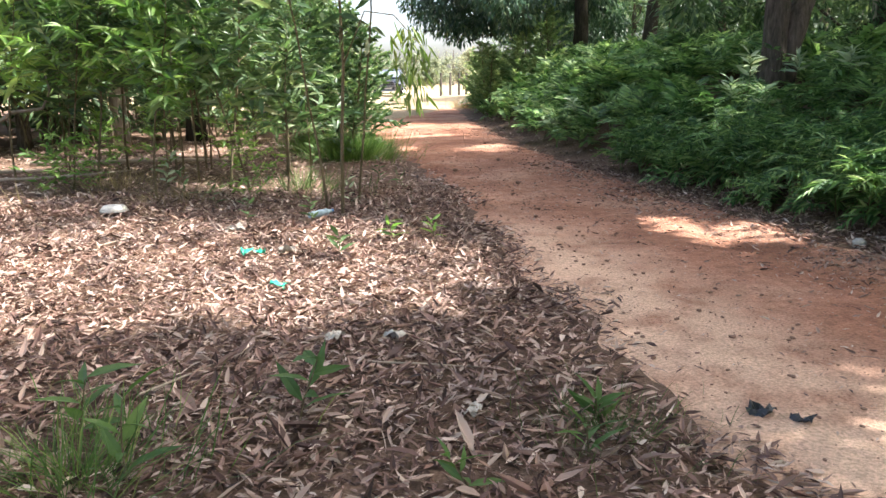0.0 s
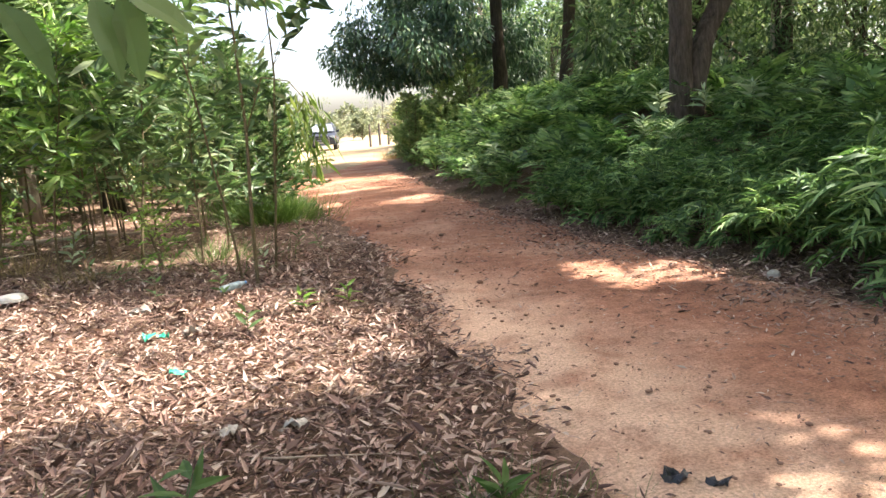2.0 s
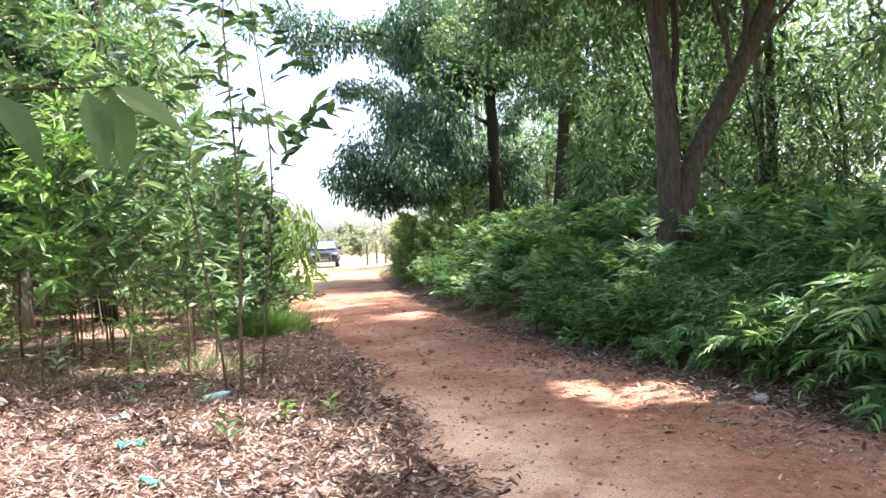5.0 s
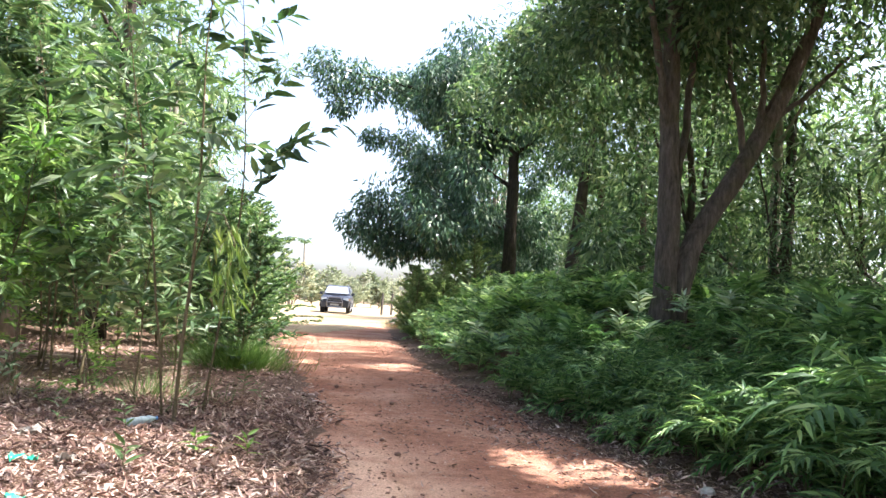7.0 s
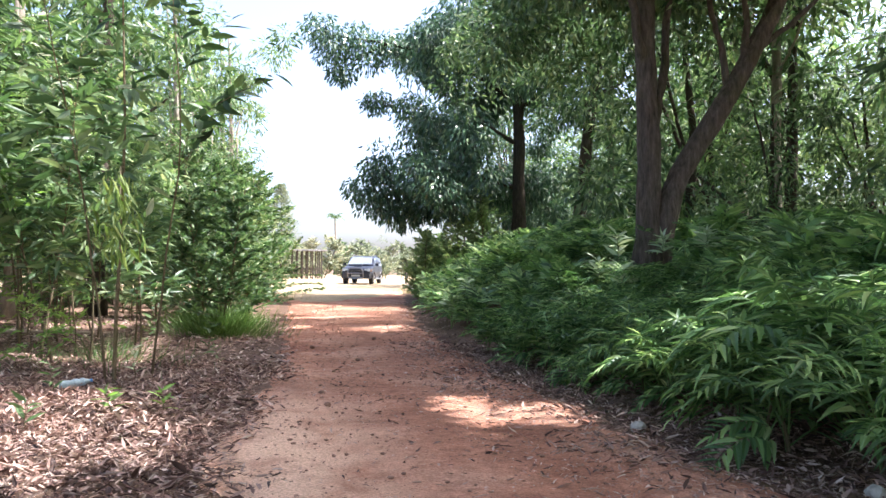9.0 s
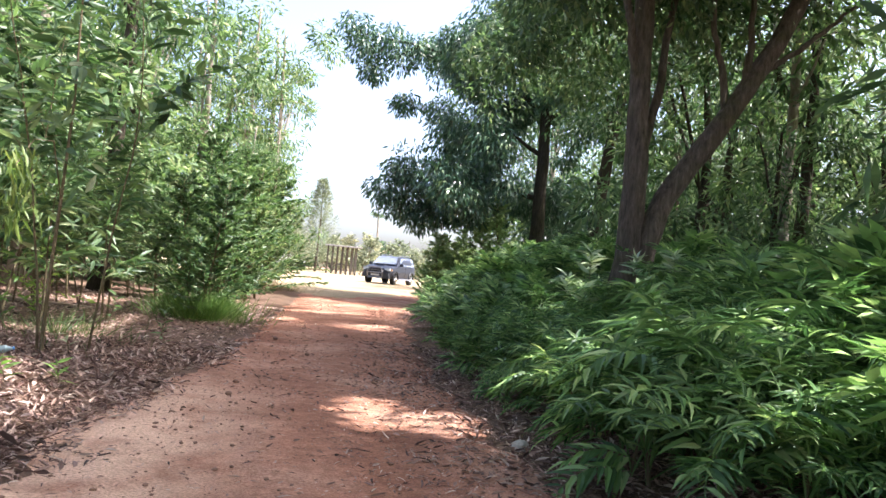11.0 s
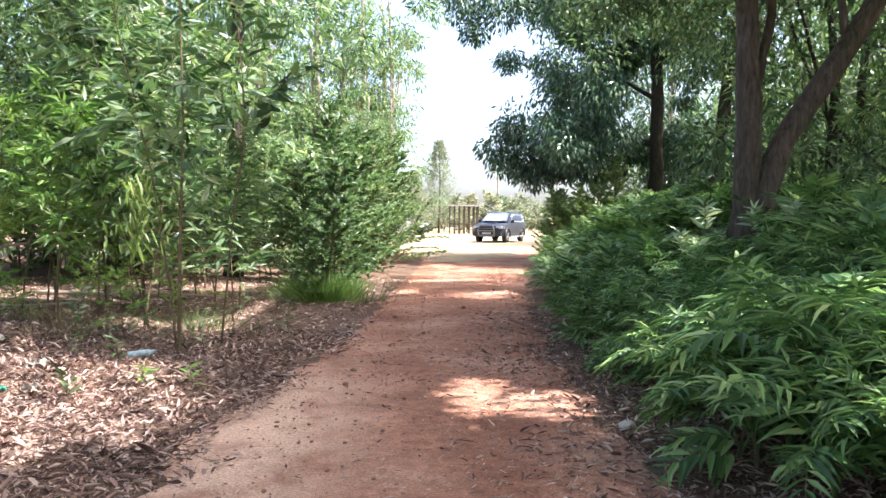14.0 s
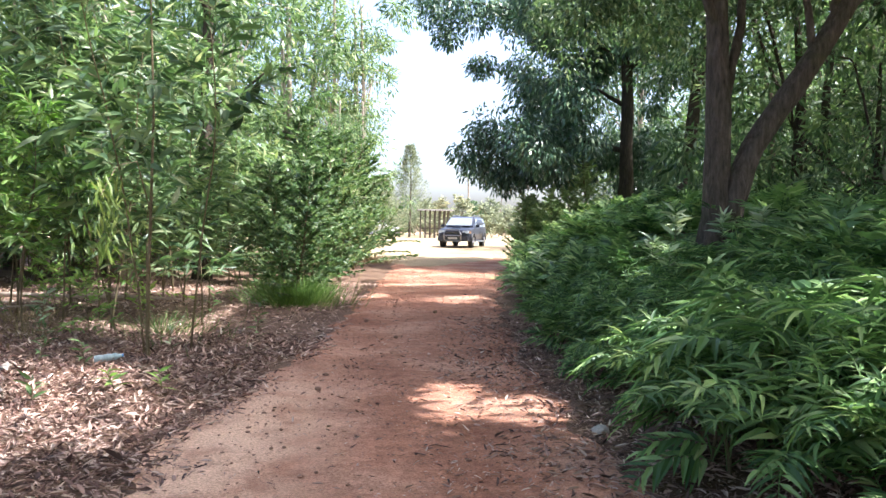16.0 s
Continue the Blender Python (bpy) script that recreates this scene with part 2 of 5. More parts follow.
GROUND = soil("forest_soil", [(0.3, (0.15, 0.10, 0.072)), (0.7, (0.22, 0.15, 0.11))], [(0.3, (0.55, 0.55, 0.55)), (0.7, (1.15, 1.1, 1.05))], (0.9, 12.0), 60.0)
# last colour: pale edge sand with the soft sun patch painted in
ROAD = soil("laterite", [(0.34, (0.315, 0.152, 0.100)), (0.5, (0.43, 0.224, 0.152)), (0.66, (0.55, 0.335, 0.24))], [(0.32, (0.68, 0.64, 0.62)), (0.65, (1.15, 1.13, 1.1))], (0.75, 9.0), 60.0, 0.03, (0.73, 0.50, 0.36))
SAND = soil("pale_sand", [(0.3, (0.29, 0.225, 0.14)), (0.7, (0.38, 0.305, 0.2))], [(0.3, (0.8, 0.78, 0.75)), (0.7, (1.1, 1.1, 1.08))], (0.35, 3.0), 30.0)
DRY = leafy("dry_leaf", [(0.0, (0.050, 0.028, 0.024)), (0.25, (0.160, 0.086, 0.074)), (0.5, (0.315, 0.190, 0.164)), (0.75, (0.465, 0.312, 0.272)), (0.92, (0.630, 0.466, 0.416)), (1.0, (0.740, 0.590, 0.530))], 0.06, 0.6, 0.3, (1, 0.9, 0.7))
# the last, palest stops paint whitish sky highlights on some leaves
ACACIA = leafy("acacia_leaf", [(0.0, (0.038, 0.078, 0.036)), (0.4, (0.090, 0.155, 0.066)), (0.8, (0.155, 0.232, 0.102)), (0.93, (0.220, 0.280, 0.135)), (1.0, (0.300, 0.330, 0.215))], 0.42, 0.42, 0.4)
# yellow-green young leaves, brightened further in place of sun shining on them
LIME = leafy("sunlit_young_leaf", [(0.0, (0.100, 0.200, 0.050)), (0.6, (0.200, 0.330, 0.085)), (1.0, (0.320, 0.420, 0.150))], 0.52, 0.45)
HANGING = leafy("hanging_leaf", [(0.0, (0.085, 0.140, 0.030)), (0.6, (0.160, 0.225, 0.050)), (1.0, (0.250, 0.290, 0.090))], 0.42, 0.45)
WOODS_LIGHT = leafy("light_woodland_leaf", [(0.0, (0.055, 0.105, 0.050)), (0.45, (0.125, 0.205, 0.085)), (0.8, (0.200, 0.290, 0.135)), (1.0, (0.330, 0.390, 0.220))], 0.48, 0.45)
FERN = leafy("fern_leaf", [(0.0, (0.034, 0.080, 0.034)), (0.35, (0.102, 0.200, 0.076)), (0.75, (0.200, 0.340, 0.126)), (1.0, (0.370, 0.480, 0.235))], 0.38, 0.46, 0.35)
MANGO = leafy("dark_leaf", [(0.0, (0.029, 0.062, 0.041)), (0.5, (0.050, 0.111, 0.068)), (0.85, (0.086, 0.157, 0.092)), (1.0, (0.173, 0.235, 0.138))], 0.28, 0.28, 0.6)
WOODS = leafy("woodland_leaf", [(0.0, (0.035, 0.072, 0.041)), (0.45, (0.086, 0.147, 0.069)), (0.8, (0.143, 0.214, 0.114)), (1.0, (0.263, 0.318, 0.186))], 0.42, 0.45)
PALE = leafy("pale_plant_leaf", [(0.0, (0.265, 0.354, 0.221)), (1.0, (0.555, 0.632, 0.469))], 0.3, 0.5)
GRASS = leafy("grass_blade", [(0.0, (0.045, 0.09, 0.03)), (0.7, (0.10, 0.18, 0.05)), (1.0, (0.20, 0.25, 0.09))], 0.4, 0.5)
# pale far scrub; distance haze is mixed into these greyed leaf colours
SCRUB = leafy("hazed_scrub_leaf", [(0.0, (0.18, 0.20, 0.145)), (0.6, (0.28, 0.30, 0.22)), (1.0, (0.37, 0.385, 0.29))], 0.35, 0.7, 0.15, (1.0, 1.05, 0.85))
# light green shrub, raised in colour to look sunlit under the dark crown
SHRUB = leafy("sunlit_shrub_leaf", [(0.0, (0.15, 0.23, 0.10)), (0.6, (0.27, 0.37, 0.17)), (1.0, (0.42, 0.48, 0.27))], 0.5, 0.5, 0.3)
# brighter copy of the grass: sunlight on the tussocks put into colour
GRASS_LIT = leafy("sunlit_track_grass", [(0.0, (0.08, 0.15, 0.035)), (0.7, (0.15, 0.25, 0.06)), (1.0, (0.26, 0.31, 0.10))], 0.42, 0.5)
STRAW = leafy("dry_grass", [(0.0, (0.16, 0.11, 0.06)), (1.0, (0.40, 0.30, 0.17))], 0.25, 0.7)
BARK = bark("trunk_bark", (0.045, 0.036, 0.029), (0.20, 0.16, 0.13))
BARK_DARK = bark("dark_bark", (0.03, 0.024, 0.02), (0.10, 0.08, 0.06))
BARK_PALE = bark("pale_bark", (0.16, 0.13, 0.10), (0.42, 0.37, 0.31), 4.0)
STEM = bark("sapling_stem", (0.09, 0.07, 0.04), (0.26, 0.21, 0.13), 14.0)

# ---- ground ----
def sheet(xs, ys, height):
    X, Y = np.meshgrid(xs, ys)
    v = np.stack([X, Y, height(X, Y)], -1).reshape(-1, 3)
    n, m = len(xs), len(ys)
    i = (np.arange(m - 1)[:, None] * n + np.arange(n - 1)[None]).ravel()
    return v, np.stack([i, i + 1, i + 1 + n, i + n], 1)


gx = np.concatenate([[-900, -400, -180, -90, -50, -30], np.linspace(-20, -8, 25), np.linspace(-7.9, 9, 130), np.linspace(9.5, 30, 30), [45, 80, 160, 400, 900]])
gy = np.concatenate([[-600, -200, -80, -40, -20], np.linspace(-12, -1, 18), np.linspace(-0.8, 14, 115), np.linspace(14.4, 40, 56), np.linspace(42, 80, 14), [100, 140, 220, 400, 900, 2500]])
v, q = sheet(gx, gy, ground_z)
tagged(new("ground", fast_mesh("ground", v, None, q, True)), "brown forest soil rising to a fern-covered bank", "ground", kind="structure").data.materials.append(GROUND)


def strip(name, left, right, ys, cells, lift, edge, material, label, category):
    v, q = [], []
    for j, y in enumerate(ys):
        a = left(y) + rough(0, y, 2.3, 1.0) * edge + rough(0, y, 7.0, 4.0) * edge * 0.5
        b = right(y) + rough(0, y, 2.0, 9.0) * edge + rough(0, y, 6.0, 7.0) * edge * 0.5
        s = np.linspace(0, 1, cells + 1)
        x = a + (b - a) * s
        side = np.minimum(s, 1 - s)
        ruts = -0.035 * (np.exp(-((s - 0.3) / 0.1) ** 2) + np.exp(-((s - 0.72) / 0.1) ** 2))
        z = ground_z(x, np.full_like(x, y)) + lift * smooth(0, 0.12, side) - 0.012 * (side <= 0) + ruts * 0.5 + rough(x, y, 4.0, 3.0) * 0.008 * smooth(0, 0.1, side) + 0.02 * smooth(0, 0.15, side)
        v.append(np.stack([x, np.full_like(x, y), z], 1))
    n = cells + 1
    i = (np.arange(len(ys) - 1)[:, None] * n + np.arange(cells)[None]).ravel()
    me = fast_mesh(name, np.vstack(v), None, np.stack([i, i + 1, i + 1 + n, i + n], 1), True)
    ob = tagged(new(name, me), label, category, kind="structure")
    me.materials.append(material)
    return ob


strip("road", road_left, road_right, np.concatenate([np.linspace(-8, 16, 200), np.linspace(16.3, 46, 120)]), 40, 0.01, 0.14, ROAD, "rutted reddish-brown laterite track strewn with leaves", "dirt road")
strip("clearing", lambda y: np.interp(y, [26, 29, 33, 40, 60, 130], [0.4, -0.6, -4, -14, -40, -70]), lambda y: np.interp(y, [26, 29, 33, 40, 60, 130], [1.2, 3.0, 5.0, 9, 30, 70]),
      np.concatenate([np.linspace(26, 60, 90), np.linspace(61, 130, 30)]), 60, 0.03, 0.25, SAND, "bright pale sand clearing past the trees", "clearing")

# ---- plants: builders ----
LEAF = blade(0.2)
LEAF_WIDE = blade(0.3)
LITE = lite_blade(0.24)


def curve_points(start, direction, length, n, bend, r, wander=0.12):
    """A gently wandering line."""
    p, d = [np.array(start, float)], unit(direction)
    for _ in range(n):
        d = unit(d + r.normal(0, wander, 3) + np.array(bend) / n)
        p.append(p[-1] + d * length / n)
    return np.array(p)


def sapling_meshes(seed, height, branches, leaf_size, bare=0.22, leaves_per=16, reach=0.38, template=LEAF, droop=0.25, thick=0.022, material=ACACIA):
    """Slender shrub: a stem with side shoots, narrow leaves along the shoots."""
    r = np.random.default_rng(seed)
    wood, twigs, crown = Geo(), Geo(), Geo()
    stem = curve_points((0, 0, -0.05), (r.normal(0, .06), r.normal(0, .06), 1), height, 12, (r.normal(0, .1), r.normal(0, .1), 0.3), r, 0.05)
    wood.tube(stem, np.linspace(thick, thick * 0.2, 13), 6)
    place, along = [], []
    for b in range(branches):
        s = bare + (1 - bare) * (b + r.random()) / branches
        i = min(int(s * 12), 11)
        at = stem[i] + (stem[i + 1] - stem[i]) * (s * 12 - i)
        az = b * 2.4 + r.normal(0, 0.5)
        length = height * reach * (1.05 - s) * r.uniform(0.6, 1.2) + 0.18
        shoot = curve_points(at, (math.cos(az), math.sin(az), r.uniform(0.35, 1.0)), length, 6, (0, 0, -0.35 * r.random()), r)
        twigs.tube(shoot, np.linspace(thick * 0.4 * (1.1 - s * 0.6), 0.002, 7), 4, False)
        k = max(5, int(leaves_per * r.uniform(0.7, 1.3) * (0.5 + length)))
        for j in range(k):
            u = 0.12 + 0.88 * (j + r.random()) / k
            m = min(int(u * 6), 5)
            d = unit(shoot[m + 1] - shoot[m])
            place.append(shoot[m] + (shoot[m + 1] - shoot[m]) * (u * 6 - m))
            side = unit(np.cross(d, (0, 0, 1)) + 1e-3) * (1 if j % 2 else -1)
            along.append(d * 0.7 + side * r.uniform(0.4, 1.0) + np.array([0, 0, r.normal(-droop, 0.35)]))
    for j in range(10):
        place.append(stem[-1] - np.array([0, 0, 0.04 * j]))
        along.append((math.cos(j * 2.4), math.sin(j * 2.4), 1.2 - 0.12 * j))
    place, along = np.array(place), np.array(along)
    crown.copies(template, leaf_frames(along, r, 0.5), place, leaf_size * r.uniform(0.6, 1.2, len(place)))
    out = wood.mesh("stem", True), twigs.mesh("branchwork", True), crown.mesh("crown")
    for me, mat in zip(out, (STEM, STEM, material)):
        me.materials.append(mat)
    return out


def plant(name, label, category, meshes, m, group=""):
    ob = thing(name, label, category, m, group)
    part("stem", meshes[0], None, ob)
    tagged(part("branchwork", meshes[1], None, ob), kind="stuff")
    tagged(part("crown", meshes[2], None, ob), kind="stuff")
    return ob


def clump_points(centres, radii, per, r, flat=0.75):
    """Points in a cloud of overlapping uneven clumps, thicker towards their skins."""
    out, cen = [], []
    for c, rad in zip(centres, radii):
        n = int(per * r.uniform(0.7, 1.3))
        d = unit(r.normal(0, 1, (n, 3)))
        out.append(np.array(c) + d * (rad * r.random((n, 1)) ** 0.45) * np.array([1, 1, flat]))
        cen.append(np.repeat(np.array([c], float), n, 0))
    return np.vstack(out), np.vstack(cen)


# Openings cut into the leaf roof, mostly unseen: where the sun reaches the ground.
def in_poly(x, y, poly):
    inside = np.zeros(np.shape(x), bool)
    for (x0, y0), (x1, y1) in zip(poly, poly[1:] + poly[:1]):
        with np.errstate(divide="ignore", invalid="ignore"):
            cross = ((y0 > y) != (y1 > y)) & (x < (x1 - x0) * (y - y0) / (y1 - y0 + 1e-12) + x0)
        inside ^= cross
    return inside


GAPS = [
    [(-8.5, 9.6), (-6.5, 3.4), (-3.5, 3.9), (-2.4, 3.6), (-1.25, 4.25), (-0.95, 5.6), (-1.7, 6.9), (-3.6, 7.5), (-4.2, 9.0)],
    [(0.5, 7.0), (0.95, 7.1), (1.9, 6.0), (2.5, 5.6), (2.5, 4.7), (2.1, 4.6), (1.6, 4.95), (1.0, 5.35), (0.55, 4.6)],
    [(-1.0, 14.8), (-0.9, 15.7), (0.2, 15.9), (0.2, 15.3)],
    [(1.3, 15.2), (1.4, 16.0), (2.6, 15.9), (2.6, 15.1)],
    [(-1.0, 18.6), (2.4, 19.4), (2.4, 18.9), (-1.0, 18.3)],
    [(-1.0, 22.5), (3.4, 23.5), (3.4, 22.8), (-1.0, 21.9)],
    [(2.15, 2.5), (3.1, 2.0), (3.9, 3.9), (3.3, 5.4), (2.4, 5.0)],
    [(2.5, 9.3), (3.4, 9.1), (3.6, 10.4), (2.7, 10.6)],
    [(5.2, 13.5), (6.5, 13.0), (7.0, 14.5), (5.5, 15.0)],
]


# where the added leaf roof stays closed to shade the saplings
SHADE = [(-3.3, 10.6), (-2.6, 12.4), (-3.4, 15.0), (-4.9, 15.0), (-4.9, 11.2)]


def sun_gap(p):
    """True for leaves that may stay: those that do not cover an opening."""
    t = p[:, 2] / TO_SUN.z
    x, y = p[:, 0] - t * TO_SUN.x, p[:, 1] - t * TO_SUN.y
    wob = 0.28
    x2, y2 = x + rough(x, y, 3.3, 5.0) * wob, y + rough(x, y, 3.3, 8.0) * wob
    covered = np.zeros(len(p), bool)
    for poly in GAPS:
        covered |= in_poly(x2, y2, poly)
    covered &= rough(x, y, 6.0, 4.0) < np.where(x < -0.9, 0.5, 0.8)
    open_side = ~in_poly(x2, y2, SHADE)
    covered |= (x < -2.2) & (y > 8.8) & (rough(x, y, 1.1, 3.0) > -0.7) & open_side
    covered |= (x < -0.8) & (y > 12.8) & open_side
    covered |= y > 27 + rough(x, y, 0.8, 1.0)
    return ~covered


def limb_tree(name, label, base, trunk, limbs, centres, radii, per, leaf_size, bark_material, leaf_material, template=LITE, droop=0.5, seed=1, keep=None, roots=1.35):
    """A tree: trunk line with radii, limbs the same way, and a crown of leafy clumps; all in the world's metres from its base."""
    r = np.random.default_rng(seed)
    ob = thing(name, label, "tree", Matrix.Translation(base))
    b = np.array(base)

    def woody(points, r0, r1):
        pts = np.array(points, float)
        s = np.linspace(0, 1, len(pts))
        u = np.linspace(0, 1, 18)
        line = np.stack([np.interp(u, s, pts[:, i]) for i in range(3)], 1)
        ker = np.array([0.25, 0.5, 0.25])
        for _ in range(2):
            line[1:-1] = (line[:-2] * ker[0] + line[1:-1] * ker[1] + line[2:] * ker[2])
        line[1:-1, :2] += r.normal(0, 0.012, (16, 2))
        return line, np.interp(u, [0, 1], [r0, r1])

    g = Geo()
    line, rad = woody(*trunk)
    rad[:3] *= np.array([roots, 1 + (roots - 1) * 0.45, 1 + (roots - 1) * 0.12])
    g.tube(line - b, rad * r.uniform(0.94, 1.06, 18), 11)
    part("trunk", g.mesh("trunk", True), bark_material, ob)
    for l in limbs:
        g = Geo()
        line, rad = woody(*l)
        g.tube(line - b, rad * r.uniform(0.93, 1.07, 18), 9)
        part("limb", g.mesh("limb", True), bark_material, ob)
    if len(centres):
        p, c = clump_points(centres, radii, per, r)
        if keep is not None:
            k = keep(p)
            p, c = p[k], c[k]
        along = unit(p - c) * 0.6 + r.normal(0, 0.45, p.shape) + np.array([0, 0, -droop])
        g = Geo()
        g.copies(template, leaf_frames(along, r, 0.7), p - b, leaf_size * r.uniform(0.65, 1.25, len(p)))
        part("crown", g, leaf_material, ob)
    return ob


# ---- the fern bank ----
def frond_template(pairs, seed, fine=False):
    """A feathery frond of length 1 along y that arches over, with long pointed leaflets."""
    r = np.random.default_rng(seed)
    g = Geo()
    s = np.linspace(0, 1, 7)
    arch = lambda u: np.stack([0 * u, u * 0.86 - 0.1 * u ** 3, 0.58 * u - 0.62 * u ** 2.4], -1)
    mid = arch(s)
    w = np.linspace(0.008, 0.002, 7)
    g.add(np.vstack([mid - [[a, 0, 0] for a in w], mid + [[a, 0, 0] for a in w]]), None, [(i, i + 7, i + 8, i + 1) for i in range(6)])
    place, along, size = [], [], []
    for i in range(pairs):
        u = 0.24 + 0.72 * i / (pairs - 1)
        for sgn in (-1, 1):
            place.append(arch(np.array(u)))
            along.append((sgn * 1.0, 0.62 + 0.5 * u + r.normal(0, 0.12), 0.06 - 0.3 * u + r.normal(0, 0.22)))
            size.append((0.29 * (1 - ((u - 0.38) / 0.75) ** 2) + 0.06) * r.uniform(0.85, 1.15) * (0.78 if fine else 1.0))
    place.append(arch(np.array(0.96)))
    along.append((0, 1, -0.6))
    size.append(0.2)
    y = unit(np.array(along))
    x = unit(np.cross(y, np.array([[0.0, 0.15, 1.0]]) + r.normal(0, 0.15, y.shape)))
    fr = np.stack([x, y, np.cross(x, y)], 1)
    g.copies(blade(0.2, 0.25, 0.1, (0.0, 0.25, 0.6, 1.0), (0.0, 1.0, 0.7, 0.0)) if fine else lite_blade(0.27, 0.2), fr, np.array(place), np.array(size))
    return np.vstack(g.v), np.vstack(g.t), np.vstack(g.q)


def star_template(seed):
    """A bare arching stalk of length 1 that ends in a star of long, narrow, drooping leaves."""
    r = np.random.default_rng(seed)
    g = Geo()
    s = np.linspace(0, 1, 7)
    arch = lambda u: np.stack([0 * u, u * 0.7, 0.8 * u - 0.5 * u ** 2.2], -1)
    mid = arch(s)
    w = np.linspace(0.011, 0.004, 7)
    g.add(np.vstack([mid - [[a, 0, 0] for a in w], mid + [[a, 0, 0] for a in w]]), None, [(i, i + 7, i + 8, i + 1) for i in range(6)])
    place, along, size = [], [], []
    for i, u in enumerate((0.52, 0.61, 0.7, 0.79, 0.88)):
        for sgn in (-1, 1):
            place.append(arch(np.array(u)))
            along.append((sgn * 1.0, 0.25 + r.normal(0, 0.25), 0.1 + r.normal(0, 0.18)))
            size.append(r.uniform(0.15, 0.22))
    for i in range(7):
        a = i * 6.283 / 7 + r.normal(0, 0.22)
        place.append(arch(np.array(1.0)))
        along.append((math.cos(a), math.sin(a) + 0.35, r.uniform(-0.1, 0.45)))
        size.append(r.uniform(0.16, 0.25))
    y = unit(np.array(along))
    x = unit(np.cross(y, np.array([[0.0, 0.05, 1.0]]) + r.normal(0, 0.12, y.shape)))
    fr = np.stack([x, y, np.cross(x, y)], 1)
    g.copies(blade(0.19, 0.42, 0.1, (0.0, 0.25, 0.62, 1.0), (0.0, 1.0, 0.62, 0.0)), fr, np.array(place), np.array(size))
    return np.vstack(g.v), np.vstack(g.t), np.vstack(g.q)


FRONDS = [frond_template(11, 20, True), star_template(21), frond_template(12, 24, True), star_template(23)]
FROND_MESHES = []
for f in FRONDS:
    me = fast_mesh("frond", f[0], f[1], f[2])
    me.materials.append(FERN)
    FROND_MESHES.append(me)
FROND_FAR = [frond_template(8, 31), frond_template(9, 32)]


def fern(seed, count, size):
    r = np.random.default_rng(seed)
    ob = thing("fern", "lush green fern with long pointed leaflets on the bank", "fern", group="ferns along the track")
    for i in range(count):
        az = i * 137.5 + r.normal(0, 14)
        m = pose(0, 0, r.uniform(0.03, 0.56) * size, r.uniform(-6, 46), r.normal(0, 14), az)
        part("frond", FROND_MESHES[i % 4], None, ob, m=m @ Matrix.Scale(size * r.uniform(0.75, 1.15), 4))
    part("rootstock", Geo().tube([(0, 0, -0.15), (0.01, 0, 0.2 * size), (0, 0.01, 0.52 * size)], [0.014, 0.011, 0.006], 6), STEM, ob)
    return ob


def fern_size(x, y):
    """Tall where the near clump stands, low in the dip past it and up on the bank."""
    d = x - fern_edge(y)
    near = np.exp(-((y - 4.3) / 1.15) ** 2 - ((d - 1.0) / 1.1) ** 2)
    near = near + 0.85 * np.exp(-((y - 5.9) / 1.1) ** 2 - ((d - 2.7) / 0.8) ** 2)
    return np.clip(0.9 + 0.5 * near - 0.06 * smooth(1.0, 2.6, d) * smooth(6.0, 8.0, y) + 0.3 * rough(x, y, 1.5, 2.0), 0.5, 1.5)


protos = [fern(40 + k, 21, s) for k, s in enumerate((0.62, 0.7, 0.77, 0.66))]
r = np.random.default_rng(5)
used = 0
for y in np.arange(3.02, 10.6, 0.42):
    for k, dx in enumerate((0.12, 0.45, 0.85, 1.3, 1.8)):
        if k == 0 and y < 3.4:
            continue
        yy, xx = y + r.normal(0, 0.12), fern_edge(y) + dx + r.normal(0, 0.1) + np.interp(y, [4, 7], [0.14, 0])
        lift = 0.0 if k == 0 else r.uniform(0.05, 0.3)
        m = pose(xx, yy, float(ground_z(xx, yy)) - 0.03 + lift * 0.5, r.normal(0, 8), -8 if k == 0 else 0, r.uniform(0, 360))
        if used < 4:
            protos[used].matrix_basis = m
        else:
            copy_thing(protos[int(r.integers(4))], m @ Matrix.Scale(float(fern_size(xx, yy) * r.uniform(0.88, 1.14)), 4))
        used += 1

g = Geo()
n = 1500
fy = r.uniform(-1.0, 34, n)
depth = r.random(n) ** 0.8 * np.interp(fy, [0, 12, 34], [5.0, 8.0, 9.0])
fx = fern_edge(fy) + 0.15 + depth
far = ~((fy > 2.8) & (fy < 10.8) & (depth < 2.0)) & ~((fy <= 2.8) & (depth < 0.9))
fx, fy = fx[far], fy[far]
for kind in (0, 1):
    px, py = fx[kind::2], fy[kind::2]
    reps = 8
    X, Y = np.repeat(px, reps), np.repeat(py, reps)
    Z = ground_z(X, Y) + r.uniform(0.0, 0.5, len(X)) * fern_size(X, Y)
    az = r.uniform(0, 2 * np.pi, len(X))
    tilt = np.radians(r.uniform(5, 62, len(X)))
    along = np.stack([np.cos(az) * np.cos(tilt), np.sin(az) * np.cos(tilt), np.sin(tilt)], 1)
    side = unit(np.stack([np.sin(az), -np.cos(az), r.normal(0, 0.15, len(X))], 1))
    fr = np.stack([side, along, np.cross(side, along)], 1)
    g.copies(FROND_FAR[kind], fr, np.stack([X, Y, Z], 1), fern_size(X, Y) * r.uniform(0.66, 0.98, len(X)))
thing("fern_thicket", "dense dark green ferns covering the shaded bank", "ferns", kind="stuff", me=g.mesh("fern_thicket"), material=FERN)

